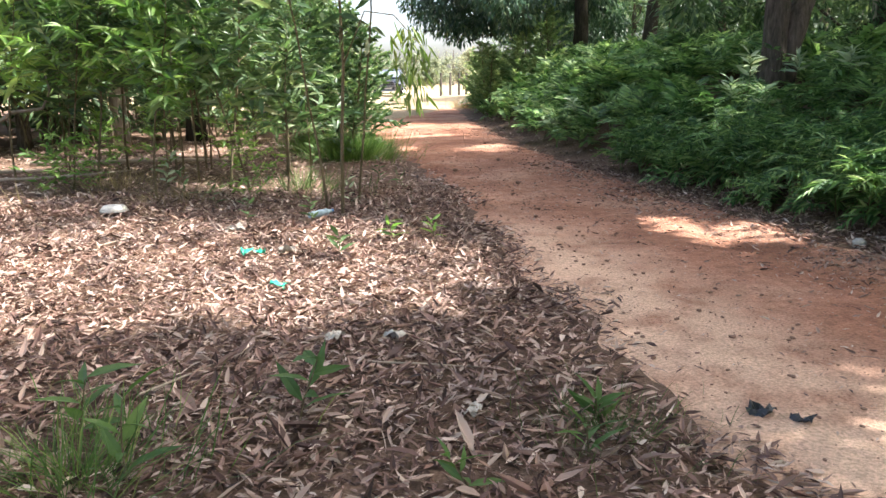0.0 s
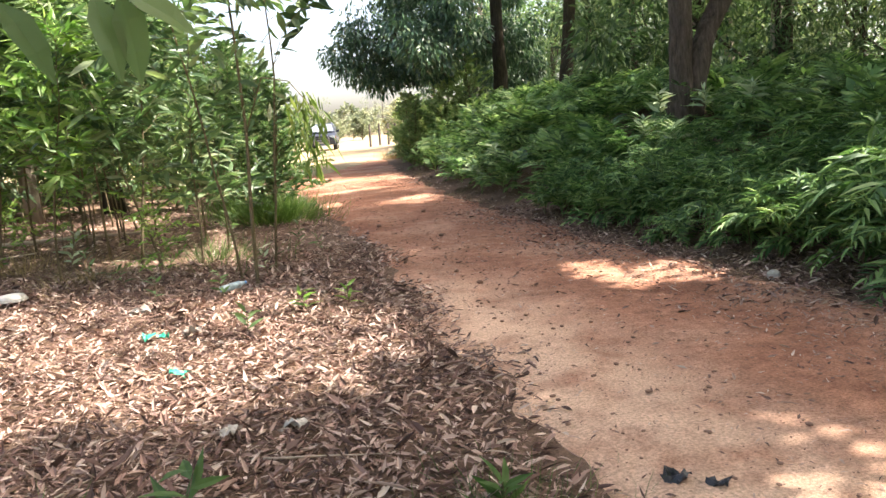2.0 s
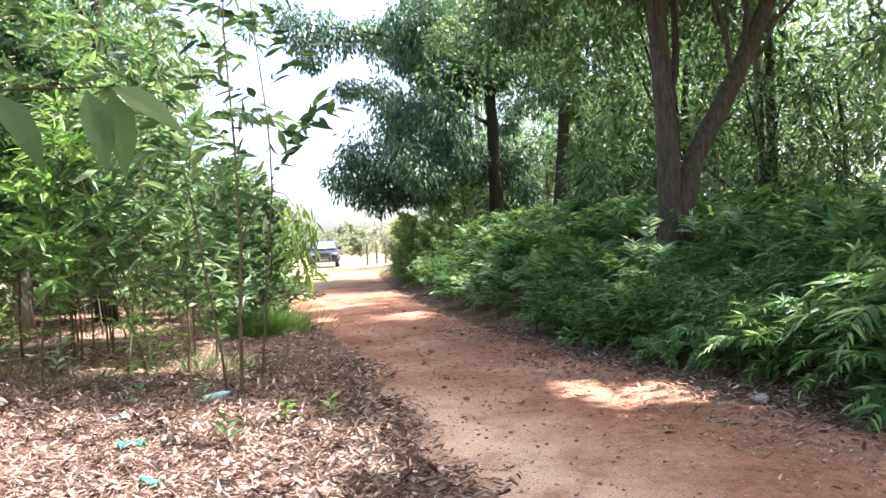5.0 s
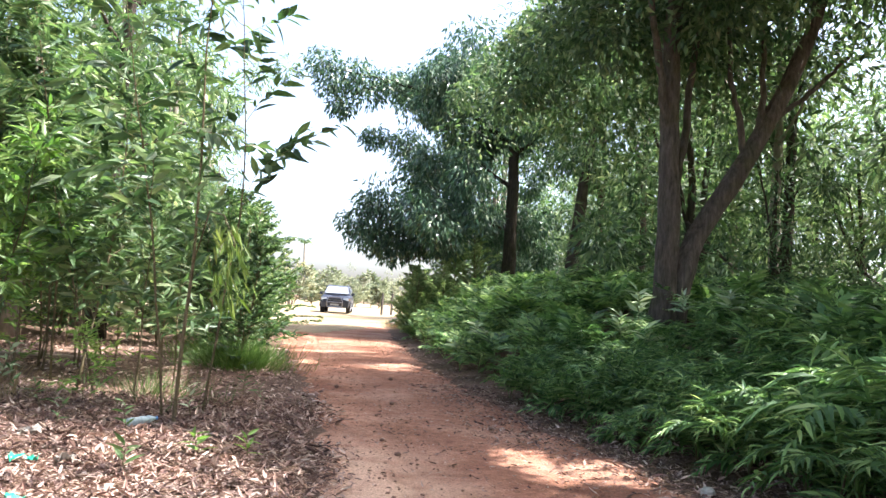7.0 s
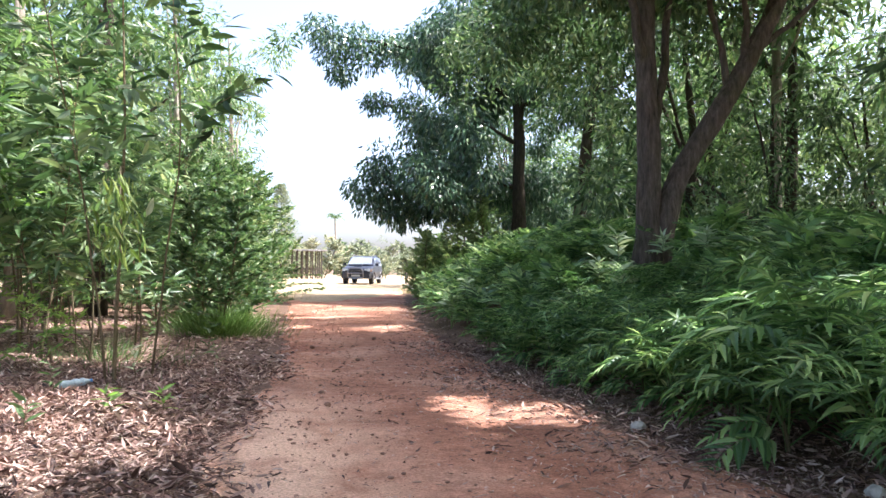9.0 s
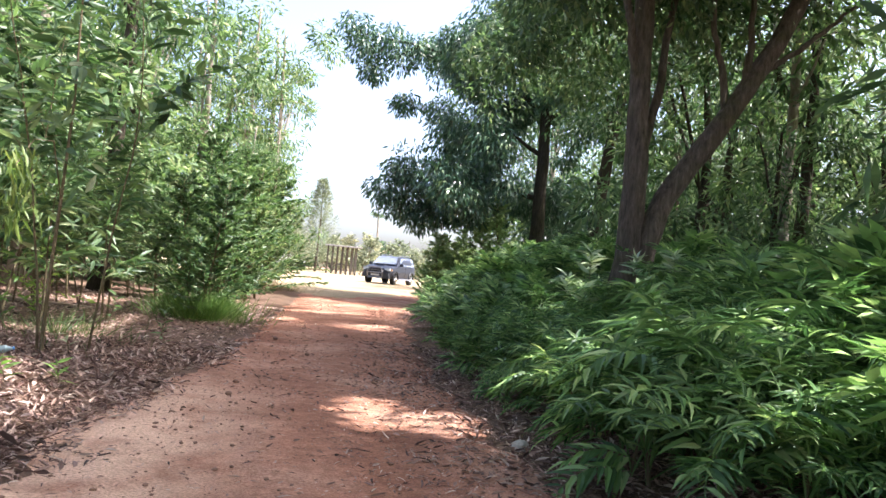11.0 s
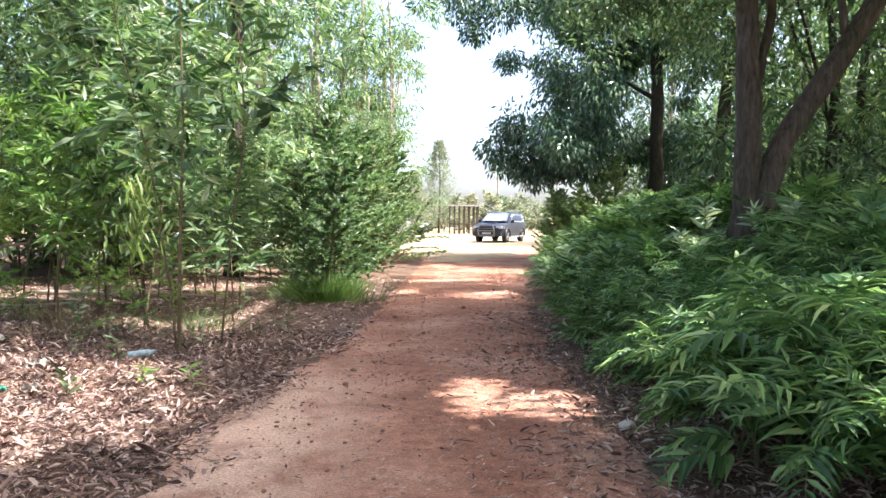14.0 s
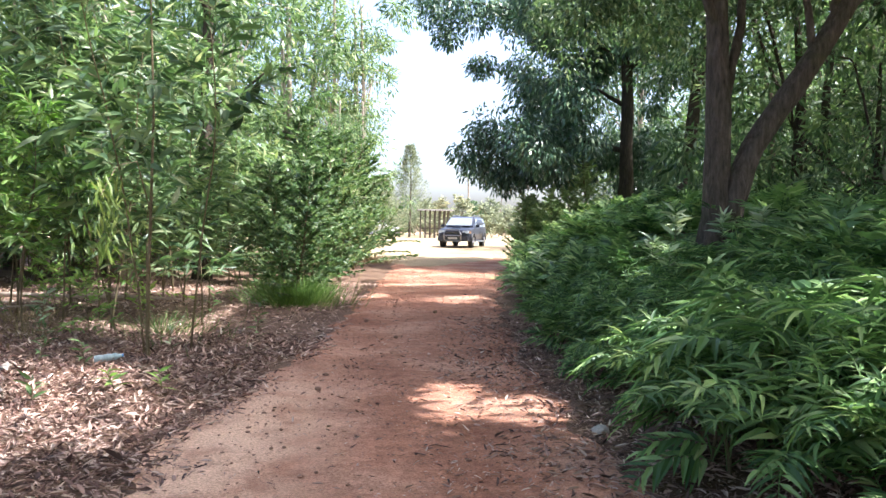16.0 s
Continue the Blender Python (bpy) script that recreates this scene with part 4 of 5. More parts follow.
def car(paint=PAINT, label="dark blue-grey sport utility car with a steel bull bar"):
    """Sport utility car, its front towards -y, its base at the origin."""
    ob = thing("car", label, "car")
    # lower body: half widths and heights along the length
    def section(y, w, z0, z1, tuck=0.06):
        return np.array([(-w + 0.05, y, z0), (w - 0.05, y, z0), (w, y, z0 + 0.18), (w + 0.01, y, (z0 + z1) / 2), (w - tuck * 0.4, y, z1 - 0.06), (w - tuck - 0.06, y, z1), (-w + tuck + 0.06, y, z1), (-w + tuck * 0.4, y, z1 - 0.06), (-w - 0.01, y, (z0 + z1) / 2), (-w, y, z0 + 0.18)])
    body = lofted([section(-2.35, 0.74, 0.42, 0.82), section(-2.25, 0.84, 0.36, 0.95), section(-1.9, 0.9, 0.34, 1.04), section(-1.0, 0.92, 0.32, 1.12), section(0.2, 0.92, 0.32, 1.13), section(1.6, 0.92, 0.33, 1.14), section(2.2, 0.88, 0.38, 1.12), section(2.36, 0.8, 0.44, 1.05)])
    b = part("body", body.mesh("body"), paint, ob)
    def cab(y, w, z):
        return np.array([(-w, y, 1.06), (w, y, 1.06), (w - 0.04, y, 1.06 + (z - 1.06) * 0.5), (w - 0.17, y, z - 0.04), (w - 0.26, y, z), (-w + 0.26, y, z), (-w + 0.17, y, z - 0.04), (-w + 0.04, y, 1.06 + (z - 1.06) * 0.5)])
    part("cabin", lofted([cab(-1.12, 0.86, 1.14), cab(-0.35, 0.87, 1.66), cab(0.1, 0.88, 1.73), cab(1.3, 0.88, 1.74), cab(2.0, 0.86, 1.66), cab(2.28, 0.84, 1.2)]).mesh("cabin"), paint, ob)
    g = Geo()
    g.add([(-0.76, -1.08, 1.2), (0.76, -1.08, 1.2), (0.62, -0.42, 1.635), (-0.62, -0.42, 1.635)], None, [(0, 1, 2, 3)])
    g.v[0] += np.array((0, -0.035, 0.02))
    part("windscreen", g, GLASS, ob)
    for s in (-1, 1):
        for y0, y1, y2, y3 in ((-0.72, 0.22, 0.22, -0.32), (0.3, 1.15, 1.12, 0.3), (1.22, 1.95, 1.8, 1.2)):
            g = Geo().add([(s * 0.876, y0, 1.16), (s * 0.882, y1, 1.16), (s * 0.755, y2, 1.62), (s * 0.745, y3, 1.62)], None, [(0, 1, 2, 3)] if s > 0 else [(3, 2, 1, 0)])
            part("side_window", g, GLASS, ob)
        part("door_mirror", Geo().box(s * 0.9 - (0.22 if s < 0 else 0), -0.82, 1.12, s * 0.9 + (0.22 if s > 0 else 0), -0.7, 1.28, 0.02), paint, ob)
        part("headlight", Geo().box(min(s * 0.5, s * 0.86), -2.34, 0.78, max(s * 0.5, s * 0.86), -2.1, 0.94, 0.02), LAMP, ob, "clear headlight")
        part("indicator", Geo().box(min(s * 0.84, s * 0.92), -2.2, 0.78, max(s * 0.84, s * 0.92), -2.0, 0.9, 0.01), AMBER, ob)
        part("fog_lamp", Geo().tube([(s * 0.62, -2.42, 0.52), (s * 0.62, -2.34, 0.52)], [0.07, 0.07], 10), LAMP, ob)
        part("roof_rail", Geo().tube([(s * 0.6, -0.1, 1.72), (s * 0.6, 0.0, 1.79), (s * 0.6, 1.6, 1.79), (s * 0.6, 1.75, 1.7)], [0.02] * 4, 6), CHROME, ob)
        part("running_board", Geo().box(min(s * 0.86, s * 1.0), -1.0, 0.3, max(s * 0.86, s * 1.0), 1.1, 0.37, 0.01), ALLOY, ob)
        part("door_seam", Geo().box(min(s * 0.93, s * 0.936), 0.24, 0.45, max(s * 0.93, s * 0.936), 0.26, 1.1), BLACK, ob)
        for y in (-1.45, 1.4):
            part("wheel_arch", Geo().tube([(s * 0.93, y + 0.43 * math.cos(a), 0.36 + 0.43 * math.sin(a)) for a in np.linspace(0, math.pi, 12)], [0.045] * 12, 6), BLACK, ob)
    part("grille", Geo().box(-0.46, -2.37, 0.68, 0.46, -2.28, 0.9, 0.02), BLACK, ob)
    part("grille_bar", Geo().box(-0.46, -2.39, 0.78, 0.46, -2.37, 0.81), CHROME, ob)
    part("bumper", Geo().box(-0.86, -2.46, 0.36, 0.86, -2.2, 0.62, 0.04), BLACK, ob)
    part("skid_plate", Geo().box(-0.45, -2.48, 0.32, 0.45, -2.3, 0.42, 0.02), CHROME, ob)
    part("number_plate", Geo().box(-0.26, -2.49, 0.46, 0.26, -2.47, 0.57), PLATE, ob, "blank pale number plate")
    part("bull_bar", Geo().tube([(-0.46, -2.48, 0.4), (-0.48, -2.56, 0.7), (-0.36, -2.52, 0.98), (0.36, -2.52, 0.98), (0.48, -2.56, 0.7), (0.46, -2.48, 0.4)], [0.04] * 6, 8), CHROME, ob, "polished steel bull bar")
    part("cross_bar", Geo().tube([(-0.47, -2.56, 0.66), (0.47, -2.56, 0.66)], [0.03, 0.03], 8), CHROME, ob)
    part("bonnet_scoop", Geo().box(-0.25, -1.7, 1.08, 0.25, -1.2, 1.15, 0.04), paint, ob)
    wheels = []
    for x in (-0.8, 0.8):
        for y in (-1.45, 1.4):
            w = thing("wheel", "", "")
            w.parent = ob
            w.location = (x, y, 0.36)
            part("tyre", Geo().tube([(-0.13, 0, 0), (-0.11, 0, 0), (0.11, 0, 0), (0.13, 0, 0)], [0.31, 0.36, 0.36, 0.31], 22), TYRE, w)
            rim = Geo()
            sx = 0.135 if x > 0 else -0.135
            for a in range(5):
                c, s = math.cos(a * 1.2566), math.sin(a * 1.2566)
                rim.tube([(sx, 0, 0), (sx, c * 0.22, s * 0.22)], [0.05, 0.035], 5)
            part("rim", rim, ALLOY, w)
            wheels.append(w)
    return ob, wheels


CAR, WHEELS = car()
parked, _ = car(plain("white_paint", (0.7, 0.7, 0.68), 0.35, 0.0, 0.5, 0.05, 3), "white car parked at the far side of the clearing")
parked.matrix_basis = pose(-3.4, 73, gz(-3.4, 73) + 0.04, 0, 0, 70)

# ---- things in and past the clearing ----
POST = plain("grey_timber", (0.085, 0.072, 0.06), 0.9)
TIN = plain("tin_roof", (0.24, 0.23, 0.22), 0.7, 0.1)
hut = thing("open_shelter", "open timber shelter with a pale tin roof on posts", "shelter", pose(1.1, 70, gz(1.1, 70)))
for x in (0, 0.45, 0.9, 1.35, 1.8, 2.25, 2.6):
    for y in (0, 3.2):
        part("post", Geo().box(x - 0.06, y - 0.06, -0.1, x + 0.06, y + 0.06, 2.6), POST, hut)
part("roof", Geo().box(-0.3, -0.4, 2.6, 3.1, 3.8, 2.7, 0.02), TIN, hut)
part("rail", Geo().box(-0.05, -0.05, 0.9, 2.75, 0.02, 1.0), POST, hut)
part("bench", Geo().box(0.2, 1.0, 0.4, 2.4, 1.5, 0.46), POST, hut)
for x, y in ((8.8, 50.4), (9.5, 50.8), (7.9, 49.2), (10.3, 52)):
    thing("fence_post", "weathered grey timber fence post", "fence post", pose(x, y, gz(x, y), 0, 1.5, 30), "fence posts", me=Geo().box(-0.06, -0.06, -0.1, 0.06, 0.06, 1.5, 0.01).mesh("fence_post"), material=POST)
r = np.random.default_rng(71)
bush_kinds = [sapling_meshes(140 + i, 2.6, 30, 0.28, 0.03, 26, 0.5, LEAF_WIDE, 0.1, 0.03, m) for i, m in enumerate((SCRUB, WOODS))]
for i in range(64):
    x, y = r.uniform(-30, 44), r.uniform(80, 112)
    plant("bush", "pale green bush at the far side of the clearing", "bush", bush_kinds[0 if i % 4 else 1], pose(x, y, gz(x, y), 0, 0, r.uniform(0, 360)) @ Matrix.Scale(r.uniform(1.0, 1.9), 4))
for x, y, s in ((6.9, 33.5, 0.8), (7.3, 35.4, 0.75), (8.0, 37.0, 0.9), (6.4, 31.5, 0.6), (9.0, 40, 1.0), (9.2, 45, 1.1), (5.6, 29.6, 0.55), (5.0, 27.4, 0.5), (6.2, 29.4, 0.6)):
    plant("bush", "light green roadside bush with small leaves", "bush", sunlit_low, pose(x, y, gz(x, y), 0, 0, r.uniform(0, 360)) @ Matrix.Scale(s, 4))
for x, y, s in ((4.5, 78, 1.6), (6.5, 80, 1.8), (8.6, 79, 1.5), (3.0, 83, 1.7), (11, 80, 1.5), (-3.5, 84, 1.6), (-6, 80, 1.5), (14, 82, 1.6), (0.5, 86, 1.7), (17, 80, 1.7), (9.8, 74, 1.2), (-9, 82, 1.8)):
    plant("bush", "pale olive scrub behind the clearing, haze mixed into its colour", "bush", bush_kinds[0], pose(x, y, gz(x, y), 0, 0, r.uniform(0, 360)) @ Matrix.Scale(s, 4))
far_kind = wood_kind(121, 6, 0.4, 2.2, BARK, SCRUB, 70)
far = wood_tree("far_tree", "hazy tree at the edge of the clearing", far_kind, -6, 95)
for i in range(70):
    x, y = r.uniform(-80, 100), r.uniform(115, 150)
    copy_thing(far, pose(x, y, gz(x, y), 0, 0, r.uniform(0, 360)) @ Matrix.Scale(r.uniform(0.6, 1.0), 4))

# ---- distance ----
def feather_tree(x, y, height):
    """A casuarina: upright stem, drooping feathery shoots."""
    r = np.random.default_rng(81)
    ob = thing("casuarina", "feathery grey-green casuarina beyond the clearing", "tree", pose(x, y, gz(x, y)))
    part("trunk", Geo().tube([(0, 0, -0.1), (0.1, 0, height * 0.5), (0, 0.1, height)], [0.14, 0.09, 0.02], 8), BARK, ob)
    n = 4200
    u = r.random(n) ** 0.8
    az = r.uniform(0, 6.283, n)
    rad = (1 - u ** 1.6) * 2.3 * r.random(n) ** 0.6 * (0.75 + 0.35 * np.sin(az * 3 + u * 17)) + 0.05
    p = np.stack([np.cos(az) * rad, np.sin(az) * rad, height * (0.12 + 0.88 * u)], 1)
    along = np.stack([np.cos(az), np.sin(az), r.normal(0.5, 0.5, n)], 1)
    # grey-green shoots, with haze in the leaf colour
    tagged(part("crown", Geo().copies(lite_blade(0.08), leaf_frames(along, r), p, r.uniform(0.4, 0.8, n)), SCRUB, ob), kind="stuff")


feather_tree(0.05, 75, 9.0)
feather_tree(-2.4, 69, 5.4)


def palm(x, y, height):
    r = np.random.default_rng(82)
    ob = thing("palm_tree", "coconut palm far behind the clearing", "palm", pose(x, y, gz(x, y)))
    part("trunk", Geo().tube([(0, 0, 0), (0.2, 0, height * 0.5), (0, 0, height)], [0.2, 0.15, 0.12], 8), BARK_PALE, ob)
    for i in range(14):
        a = i * 2.4
        d = np.array((math.cos(a), math.sin(a), 0))
        s = np.linspace(0, 1, 7)
        rise = r.uniform(0.6, 2.2)
        line = d * (s[:, None] * 1.5) + np.array((0, 0, height)) + np.outer(rise * s - 1.7 * s ** 2.2, (0, 0, 1))
        g = Geo()
        side = np.cross(d, (0, 0, 1))
        n = 22
        u = np.repeat(np.linspace(0.12, 1, n), 2)
        sg = np.tile((-1.0, 1.0), n)
        pl = np.stack([np.interp(u, s, line[:, k]) for k in range(3)], 1)
        al = side[None] * sg[:, None] + d * 0.5 + np.array((0, 0, -0.6))
        g.tube(line, np.linspace(0.04, 0.01, 7), 4, False)
        g.copies(lite_blade(0.09), leaf_frames(al, r), pl, 0.6 * (1.1 - u * 0.6))
        part("frond", g, WOODS, ob)


palm(8.8, 120, 9.0)

# ---- small things on the ground ----
def blob(name, label, category, x, y, size, material, seed, z=0.0, flat=0.5):
    """A small uneven lump."""
    bm = bmesh.new()
    bmesh.ops.create_icosphere(bm, subdivisions=2, radius=1)
    rr = np.random.default_rng(seed)
    for v in bm.verts:
        v.co *= 1 + 0.22 * noise.noise(v.co * 1.7 + Vector((seed, 0, 0)))
        v.co = Vector((v.co.x * size[0], v.co.y * size[1], v.co.z * size[2]))
    me = bpy.data.meshes.new(name)
    bm.to_mesh(me)
    bm.free()
    return thing(name, label, category, pose(x, y, gz(x, y) + z, 0, 0, rr.uniform(0, 360)), me=me, material=material)


SCRAP = plain("green_plastic", (0.03, 0.32, 0.2), 0.4)
CLEAR = plain("bluish_plastic", (0.32, 0.42, 0.45), 0.3, 0.0, 0.6)
CAP = plain("blue_cap", (0.1, 0.25, 0.5), 0.4)
PAPER = plain("pale_paper", (0.46, 0.42, 0.36), 0.85)
FOAM = plain("white_foam", (0.55, 0.52, 0.47), 0.8)
DARKRAG = plain("black_plastic_bag", (0.025, 0.025, 0.028), 0.4)
STONE = plain("pale_stone", (0.4, 0.37, 0.32), 0.9)
CLOD = plain("red_clod", (0.24, 0.14, 0.1), 0.95)
WOOD = plain("dead_wood", (0.36, 0.29, 0.22), 0.95)


def lathe(profile, sides=14):
    """A turned shape along x: pairs of place and radius."""
    return Geo().tube([(a, 0, 0) for a, _ in profile], [b for _, b in profile], sides)


def bottle(x, y, turn):
    ob = thing("plastic_bottle", "crushed clear bluish plastic bottle lying on leaves", "bottle", pose(x, y, gz(x, y) + 0.075, 0, -6, turn))
    part("body", lathe([(-0.13, 0.02), (-0.125, 0.038), (-0.08, 0.04), (-0.04, 0.034), (0.0, 0.04), (0.04, 0.033), (0.07, 0.038), (0.1, 0.022), (0.13, 0.014)]), CLEAR, ob)
    part("cap", lathe([(0.13, 0.016), (0.15, 0.016)]), CAP, ob, "blue screw cap")
    return ob


def crumpled(name, label, category, x, y, size, material, seed, z=0.03):
    """A thin creased scrap of sheet."""
    rr = np.random.default_rng(seed)
    n = 6
    u, v = np.meshgrid(np.linspace(-1, 1, n), np.linspace(-1, 1, n))
    h = rr.normal(0, 0.22, (n, n)) * size + size * 0.25 * np.cos(u * 2 + seed)
    top = np.stack([u * size * (1 + rr.normal(0, 0.12, (n, n))), v * size * 0.7 * (1 + rr.normal(0, 0.12, (n, n))), h], -1).reshape(-1, 3)
    i = (np.arange(n - 1)[:, None] * n + np.arange(n - 1)[None]).ravel()
    q = np.stack([i, i + 1, i + 1 + n, i + n], 1)
    g = Geo().add(top, None, q).add(top - np.array((0, 0, 0.003)), None, q[:, ::-1])
    return thing(name, label, category, pose(x, y, gz(x, y) + z, 0, 0, rr.uniform(0, 360)), me=g.mesh(name), material=material)


bottle(-2.46, 7.2, 25)
for x, y, s, k in ((-3.15, 5.76, 0.07, 1), (-2.9, 4.69, 0.06, 2), (-3.05, 5.72, 0.045, 3)):
    crumpled("plastic_scrap", "torn bright green plastic scrap on fallen leaves", "plastic scrap", x, y, s, SCRAP, k, 0.05)
for x, y, s, k in ((-2.84, 5.8, 0.085, 4), (-2.3, 3.36, 0.075, 5), (-2.62, 3.4, 0.05, 6), (-3.3, 6.75, 0.09, 7), (-2.1, 2.35, 0.04, 8)):
    crumpled("paper_scrap", "crumpled pale paper scrap on fallen leaves", "paper scrap", x, y, s, PAPER, k, 0.045)
for x, y, s, k in ((-0.86, 2.1, 0.055, 9), (-0.74, 1.98, 0.045, 10)):
    crumpled("plastic_bag_scrap", "torn black plastic bag beside the track", "plastic scrap", x, y, s, DARKRAG, k, 0.05)
dish = thing("foam_dish", "white foam dish upside down on leaves", "dish", pose(-4.65, 8.28, gz(-4.65, 8.28) + 0.04, 0, 0, 10))
dish_g = Geo()
dish_g.tube([(0, 0, 0), (0, 0, 0.03), (0, 0, 0.055), (0, 0, 0.06)], [0.14, 0.135, 0.11, 0.05], 20)
part("shell", dish_g.mesh("shell", True), FOAM, dish)
part("rim", Geo().tube([(0, 0, -0.005), (0, 0, 0.008)], [0.15, 0.15], 20), FOAM, dish)
blob("stone", "pale stone beside the ferns", "stone", 2.03, 4.93, (0.075, 0.06, 0.05), STONE, 3, 0.03)
blob("stone", "pale stone at the foot of the ferns", "stone", 2.5, 3.1, (0.06, 0.05, 0.05), STONE, 5, 0.03)
crumpled("paper_scrap", "white scrap beside the far track", "paper scrap", 5.7, 34.5, 0.22, FOAM, 12, 0.1)

# clods and pebbles on the track
r = np.random.default_rng(91)
g = Geo()
base = bmesh.new()
bmesh.ops.create_icosphere(base, subdivisions=1, radius=1)
bv = np.array([v.co[:] for v in base.verts]) * np.array((1.25, 0.9, 0.6))
bt = np.array([[v.index for v in f.verts] for f in base.faces])
base.free()
n = 4500
y = r.uniform(0.8, 26, n) ** 1.0
x = road_left(y) + 0.1 + r.random(n) * (road_right(y) - road_left(y))
a = r.uniform(0, 6.283, n)
fr = np.stack([np.stack([np.cos(a), np.sin(a), 0 * a], 1), np.stack([-np.sin(a), np.cos(a), 0 * a], 1), np.tile((0.0, 0.0, 1.0), (n, 1))], 1)
g.copies((bv, bt, np.zeros((0, 4), int)), fr, np.stack([x, y, ground_z(x, y) + 0.028], 1), 0.005 + 0.014 * r.random(n) ** 4)
thing("clods", "small reddish earth clods scattered on the track", "clods", kind="stuff", me=g.mesh("clods"), material=CLOD)
for x, y, s in ((-0.22, 6.25, 0.035), (-0.23, 6.92, 0.03), (0.4, 9.5, 0.04), (1.0, 12.5, 0.05), (-0.1, 11.2, 0.045)):
    blob("earth_clod", "dark reddish earth clod on the track", "clod", x, y, (s, s * 0.8, s * 0.6), CLOD, int(abs(x * 100)) + 2, 0.045)


def seedling(x, y, height, leaf, n, seed, material, bare=0.3, label="young seedling with narrow green leaves among dry leaves"):
    rr = np.random.default_rng(seed)
    ob = thing("seedling", label, "seedling", pose(x, y, gz(x, y)))
    line = curve_points((0, 0, -0.02), (rr.normal(0, 0.15), rr.normal(0, 0.15), 1), height, 5, (0, 0, 0.1), rr, 0.08)
    part("stem", Geo().tube(line, np.linspace(0.006, 0.002, 6), 5), STEM, ob)
    u = np.linspace(bare, 1, n)
    pl = np.stack([np.interp(u * 5, np.arange(6), line[:, k]) for k in range(3)], 1)
    az = np.arange(n) * 2.4
    al = np.stack([np.cos(az), np.sin(az), rr.uniform(0.1, 1.1, n)], 1)
    for p_, f_, s_ in zip(pl, leaf_frames(al, rr, 1.0), leaf * rr.uniform(0.7, 1.2, n)):
        part("leaf", Geo().copies(blade(0.24, 0.25), f_[None], p_[None], [s_]), material, ob)
    return ob


for i, (x, y, h, l, n, m) in enumerate(((-1.52, 6.0, 0.22, 0.16, 9, LIME), (-1.9, 5.95, 0.24, 0.15, 9, LIME), (-2.4, 5.55, 0.22, 0.14, 8, ACACIA), (-2.55, 6.9, 0.3, 0.15, 8, ACACIA), (-2.05, 8.0, 0.35, 0.16, 9, PALE), (-4.3, 9.6, 0.6, 0.2, 14, PALE), (-3.55, 8.3, 0.35, 0.14, 9, ACACIA), (-1.3, 9.0, 0.3, 0.15, 8, ACACIA), (-1.5, 9.9, 0.4, 0.15, 9, ACACIA), (-3.9, 8.9, 0.4, 0.15, 9, ACACIA), (-2.4, 10.8, 0.5, 0.16, 10, ACACIA), (-3.2, 7.3, 0.28, 0.13, 8, ACACIA), (-2.85, 2.4, 0.34, 0.2, 8, GRASS), (-3.45, 1.95, 0.36, 0.2, 9, GRASS), (-1.75, 1.9, 0.16, 0.15, 8, GRASS), (-1.6, 2.2, 0.14, 0.14, 8, GRASS), (-2.25, 1.75, 0.2, 0.14, 8, GRASS), (-3.7, 2.4, 0.3, 0.18, 9, GRASS))):
    seedling(x, y, h, l, n, 300 + i, m)
for i, (x, y, z, h) in enumerate(((4.28, 10.05, 0, 1.15), (3.85, 9.3, 0, 0.85), (4.75, 9.5, 0, 0.95), (3.95, 9.95, 0, 0.9), (5.1, 9.0, 0, 0.85), (2.75, 14.6, 0, 0.55), (2.95, 15.6, 0, 0.6), (3.3, 14.2, 0, 0.9))):
    seedling(x, y, h, 0.24, 26, 340 + i, PALE, 0.7, "pale-leaved broadleaf plant standing out of the ferns")


def tussock(x, y, n, height, spread, seed, material, name="grass_tussock", label="bright green grass tussock at the track's edge"):
    rr = np.random.default_rng(seed)
    a, d = rr.uniform(0, 6.283, n), np.abs(rr.normal(0, spread, n))
    px, py = x + np.cos(a) * d, y + np.sin(a) * d
    al = np.stack([np.cos(a) * 0.5 + rr.normal(0, 0.25, n), np.sin(a) * 0.5 + rr.normal(0, 0.25, n), np.ones(n)], 1)
    g = Geo().copies(blade(0.02, 0.45), leaf_frames(al, rr), np.stack([px, py, ground_z(px, py) - 0.01], 1), height * rr.uniform(0.5, 1.2, n))
    return thing(name, label, "grass", kind="stuff", me=g.mesh(name), material=material)


tussock(-1.5, 13.3, 2600, 0.5, 0.42, 1, GRASS_LIT)
tussock(-1.9, 15.0, 1400, 0.48, 0.4, 2, GRASS_LIT)
tussock(-4.0, 8.9, 260, 0.28, 0.4, 3, STRAW, "dry_grass", "thin dry grass among the fallen leaves")
tussock(-5.0, 10.5, 350, 0.35, 0.7, 4, STRAW, "dry_grass", "thin dry grass under the saplings")
tussock(-2.6, 9.3, 350, 0.35, 0.6, 5, GRASS, "thin_grass", "thin green grass under the saplings")
tussock(-3.65, 2.1, 420, 0.3, 0.32, 6, GRASS, "thin_grass", "sparse green grass among dry leaves")
tussock(-1.6, 2.1, 420, 0.15, 0.26, 7, GRASS, "thin_grass", "low green grass beside the track")
tussock(5.4, 32.0, 500, 0.5, 0.5, 8, STRAW, "dry_grass", "dry yellow grass at the clearing's edge")
tussock(-0.9, 27, 500, 0.45, 0.6, 9, STRAW, "dry_grass", "dry yellow grass at the clearing's edge")


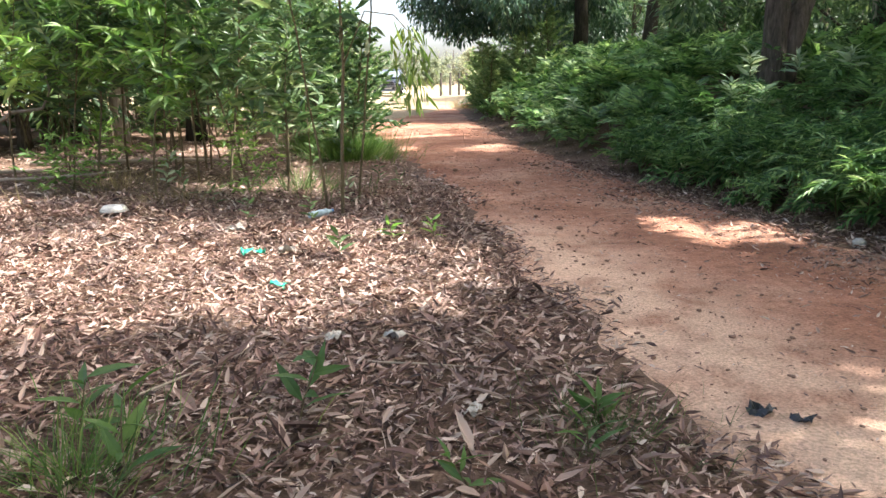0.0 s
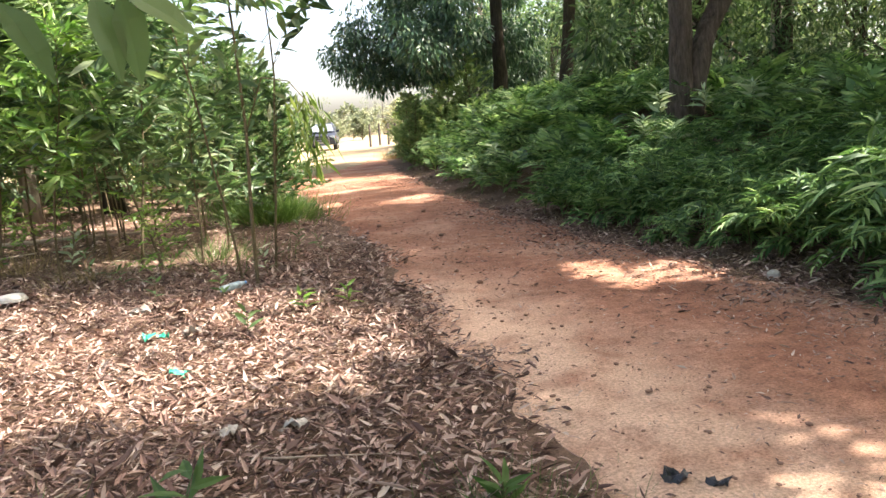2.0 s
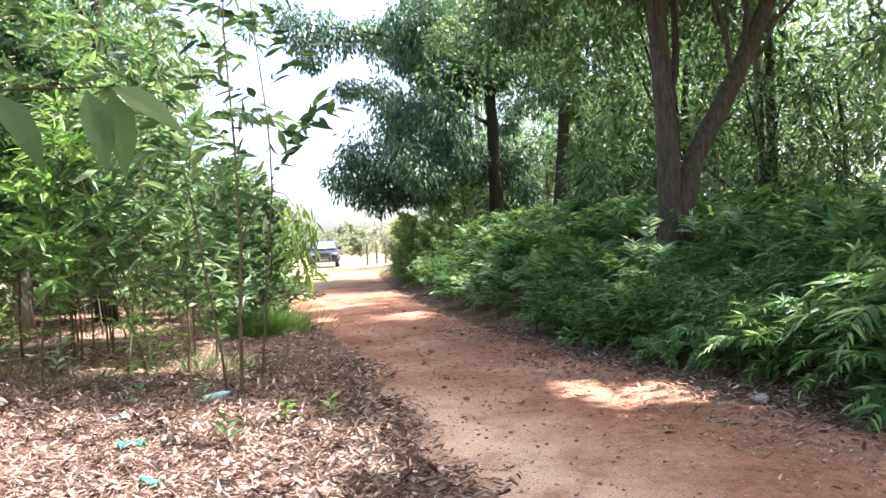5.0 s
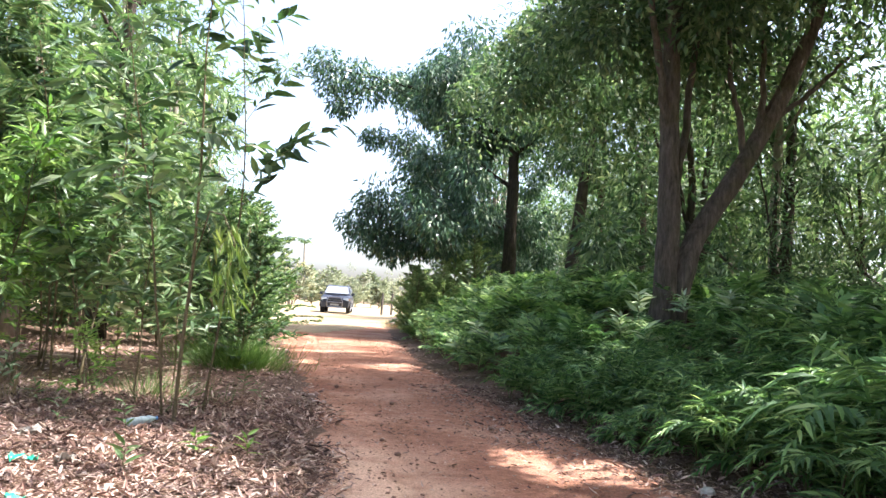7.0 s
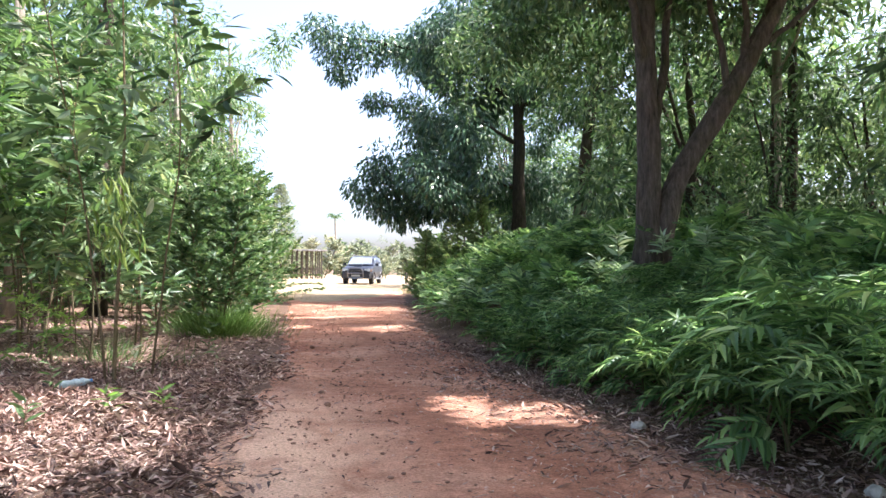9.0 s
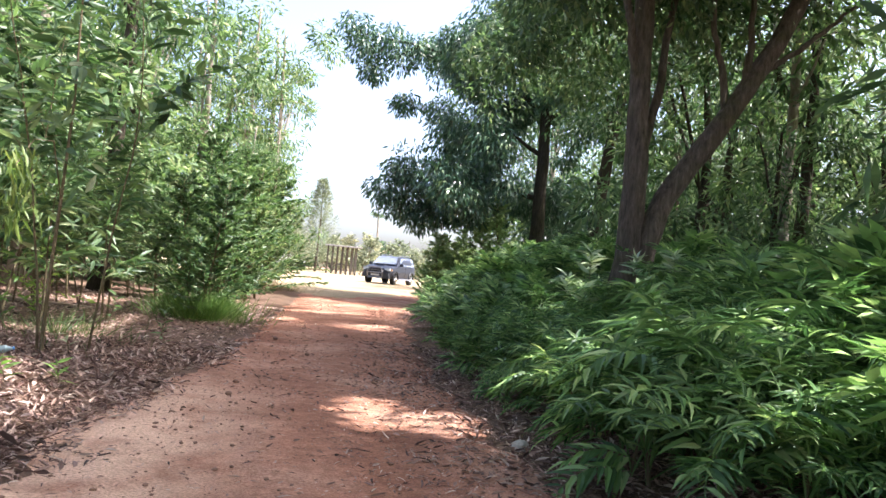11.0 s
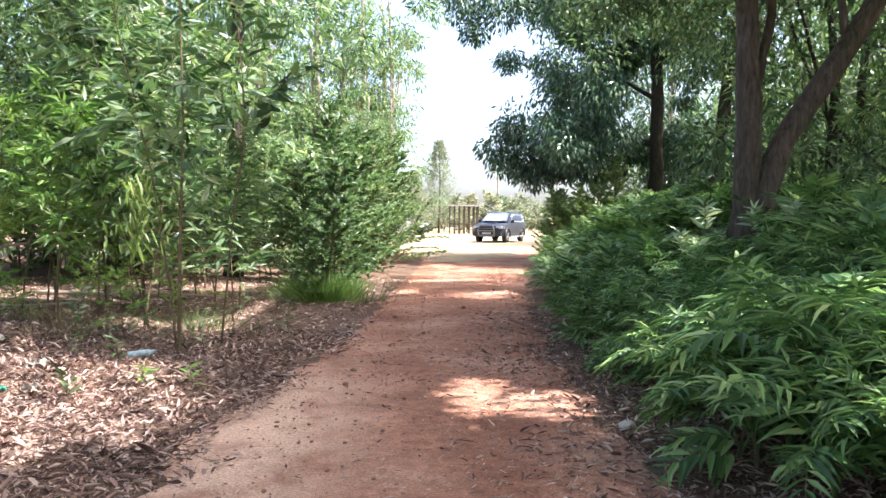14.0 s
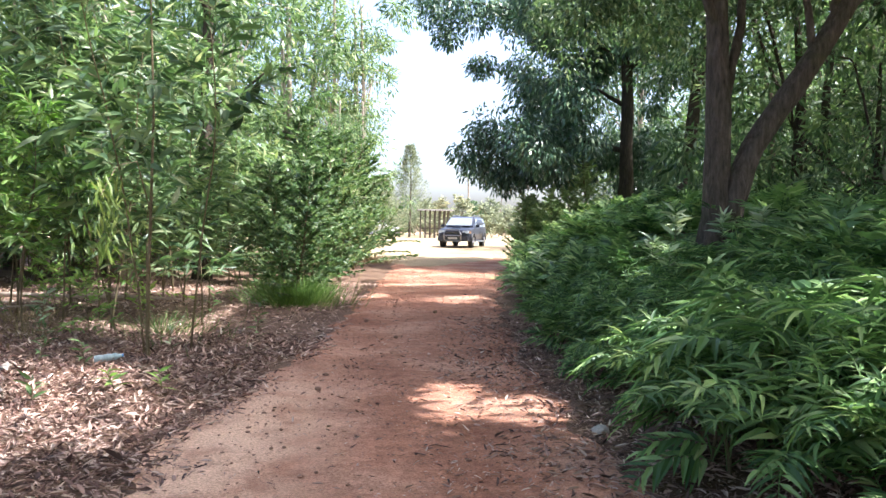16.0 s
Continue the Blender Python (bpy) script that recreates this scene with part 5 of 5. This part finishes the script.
def branch_on_ground(x, y, length, turn, rad, seed):
    rr = np.random.default_rng(seed)
    line = curve_points((-length / 2, 0, 0), (1, 0, 0.0), length, 8, (0, 0, 0), rr, 0.06)
    line[:, 2] = line[:, 2] * 0.3 + rad + 0.03
    g = Geo().tube(line, np.linspace(rad, rad * 0.4, 9), 7)
    thing("fallen_branch", "grey dead branch lying on fallen leaves", "branch", pose(x, y, gz(x, y), 0, 0, turn), me=g.mesh("fallen_branch", True), material=WOOD)


for i, (x, y, l, t, w) in enumerate(((-6.6, 11.6, 3.4, 12, 0.03), (-5.2, 13.6, 3.6, -4, 0.05), (-6.4, 13.2, 2.6, 20, 0.04), (-3.3, 3.0, 0.7, 40, 0.008), (-2.2, 2.9, 0.6, -20, 0.007), (-4.2, 6.8, 0.9, 60, 0.01), (-2.0, 7.0, 0.9, -35, 0.01), (1.0, 2.6, 0.3, 30, 0.006), (-0.3, 8.9, 0.4, 70, 0.007))):
    branch_on_ground(x, y, l, t, w, 400 + i)

# a shoot with yellowish hanging leaves beside the track
shoot = thing("drooping_sapling", "sapling with a bent shoot of hanging yellow-green leaves", "young tree", pose(-2.2, 7.6, gz(-2.2, 7.6)))
rr = np.random.default_rng(77)
main = np.array([(0, 0, -0.05), (0.02, -0.05, 0.8), (0.06, -0.1, 1.6), (0.05, 0, 2.6), (0.0, 0.05, 3.8), (0.05, 0.0, 5.2)])
part("stem", Geo().tube(main, [0.022, 0.019, 0.016, 0.013, 0.009, 0.004], 7), STEM, shoot)
arc = np.array([(0.05, -0.05, 1.55), (0.2, -0.9, 2.05), (0.34, -1.75, 1.95), (0.45, -2.35, 1.68)])
part("shoot", Geo().tube(arc, [0.008, 0.006, 0.005, 0.003], 6), STEM, shoot)
u = 0.8 + 0.2 * rr.random(130)
pl = np.stack([np.interp(u * 3, np.arange(4), arc[:, k]) for k in range(3)], 1) + np.stack([rr.normal(0, 0.07, 130), rr.normal(0, 0.1, 130), -rr.uniform(-0.08, 0.5, 130)], 1)
al = np.stack([rr.normal(0.1, 0.4, 130), rr.normal(-0.1, 0.4, 130), -np.ones(130)], 1)
tagged(part("hanging_leaf", Geo().copies(blade(0.17, 0.1), leaf_frames(al, rr), pl, rr.uniform(0.09, 0.17, 130)), HANGING, shoot, "yellow-green hanging leaves"), kind="stuff")
u = rr.uniform(0.4, 1, 90)
pl = np.stack([np.interp(u * 5, np.arange(6), main[:, k]) for k in range(3)], 1) + rr.normal(0, 0.16, (90, 3))
al = rr.normal(0, 0.7, (90, 3)) + np.array((0, 0, 0.1))
tagged(part("crown", Geo().copies(blade(0.26, 0.2), leaf_frames(al, rr), pl, rr.uniform(0.16, 0.28, 90)), ACACIA, shoot), kind="stuff")

# a sapling beside the start whose twig hangs into the view
over = thing("overhanging_sapling", "sapling with a leafy twig bending over the clearing of dry leaves", "young tree", pose(-4.6, 0.5, gz(-4.6, 0.5)))
part("stem", Geo().tube([(0, 0, -0.05), (0.05, 0, 1.0), (0.0, 0.05, 2.2), (0.1, 0, 3.6)], [0.03, 0.024, 0.018, 0.006], 7), STEM, over)
twig = np.array([(0.02, 0.02, 1.55), (0.9, 0.5, 1.78), (1.51, 0.7, 1.82), (1.73, 0.7, 1.845), (1.9, 0.7, 1.85)])
part("twig", Geo().tube(twig, [0.008, 0.006, 0.004, 0.003, 0.002], 6), STEM, over)
for px, py, pz, dx, dy, dz, s in ((1.9, 0.7, 1.845, 0.2, 0.1, -1, 0.19), (1.85, 0.7, 1.845, 0.3, -0.1, -1, 0.18), (1.9, 0.7, 1.85, 1.0, 0.1, -0.45, 0.18), (1.68, 0.7, 1.835, 0.6, 0.0, -0.9, 0.18), (1.5, 0.69, 1.82, -0.3, 0.2, 0.8, 0.1), (1.2, 0.6, 1.8, 0.4, 0.3, 0.9, 0.1)):
    y_ = unit((dx, dy, dz))
    x_ = unit(np.cross(y_, (0.35 * dx + 0.2, -0.8, 0.45)))
    part("leaf", Geo().copies(blade(0.4, 0.25), np.array([[x_, y_, np.cross(x_, y_)]]), np.array([(px, py, pz)]), [s]), ACACIA, over)


def motions():
    """The car rolls slowly out of the clearing towards the track, swinging to its right and back."""
    rows = [(0, 5.0, 52.0, 12), (4.5, 5.3, 50.4, 11), (7.5, 4.95, 49.0, 12), (9, 4.95, 48.2, 17), (11.3, 4.75, 46.9, 26), (12.5, 4.45, 46.0, 26), (14.5, 3.8, 44.5, 21), (16, 3.4, 43.5, 17)]
    walk(CAR, [(t, pose(x, y, gz(x, y) + 0.05, 0, 0, -h)) for t, x, y, h in rows])
    for w in WHEELS:
        base = w.location.copy()
        walk(w, [(t, Matrix.Translation(base) @ pose(0, 0, 0, (52.0 - y) / 0.36 * 57.3 * 1.0, 0, 0)) for t, y in [(0, 52.0)] + [(0.25 * k, float(np.interp(0.25 * k, [a[0] for a in rows], [a[2] for a in rows]))) for k in range(1, 65)]])


motions()
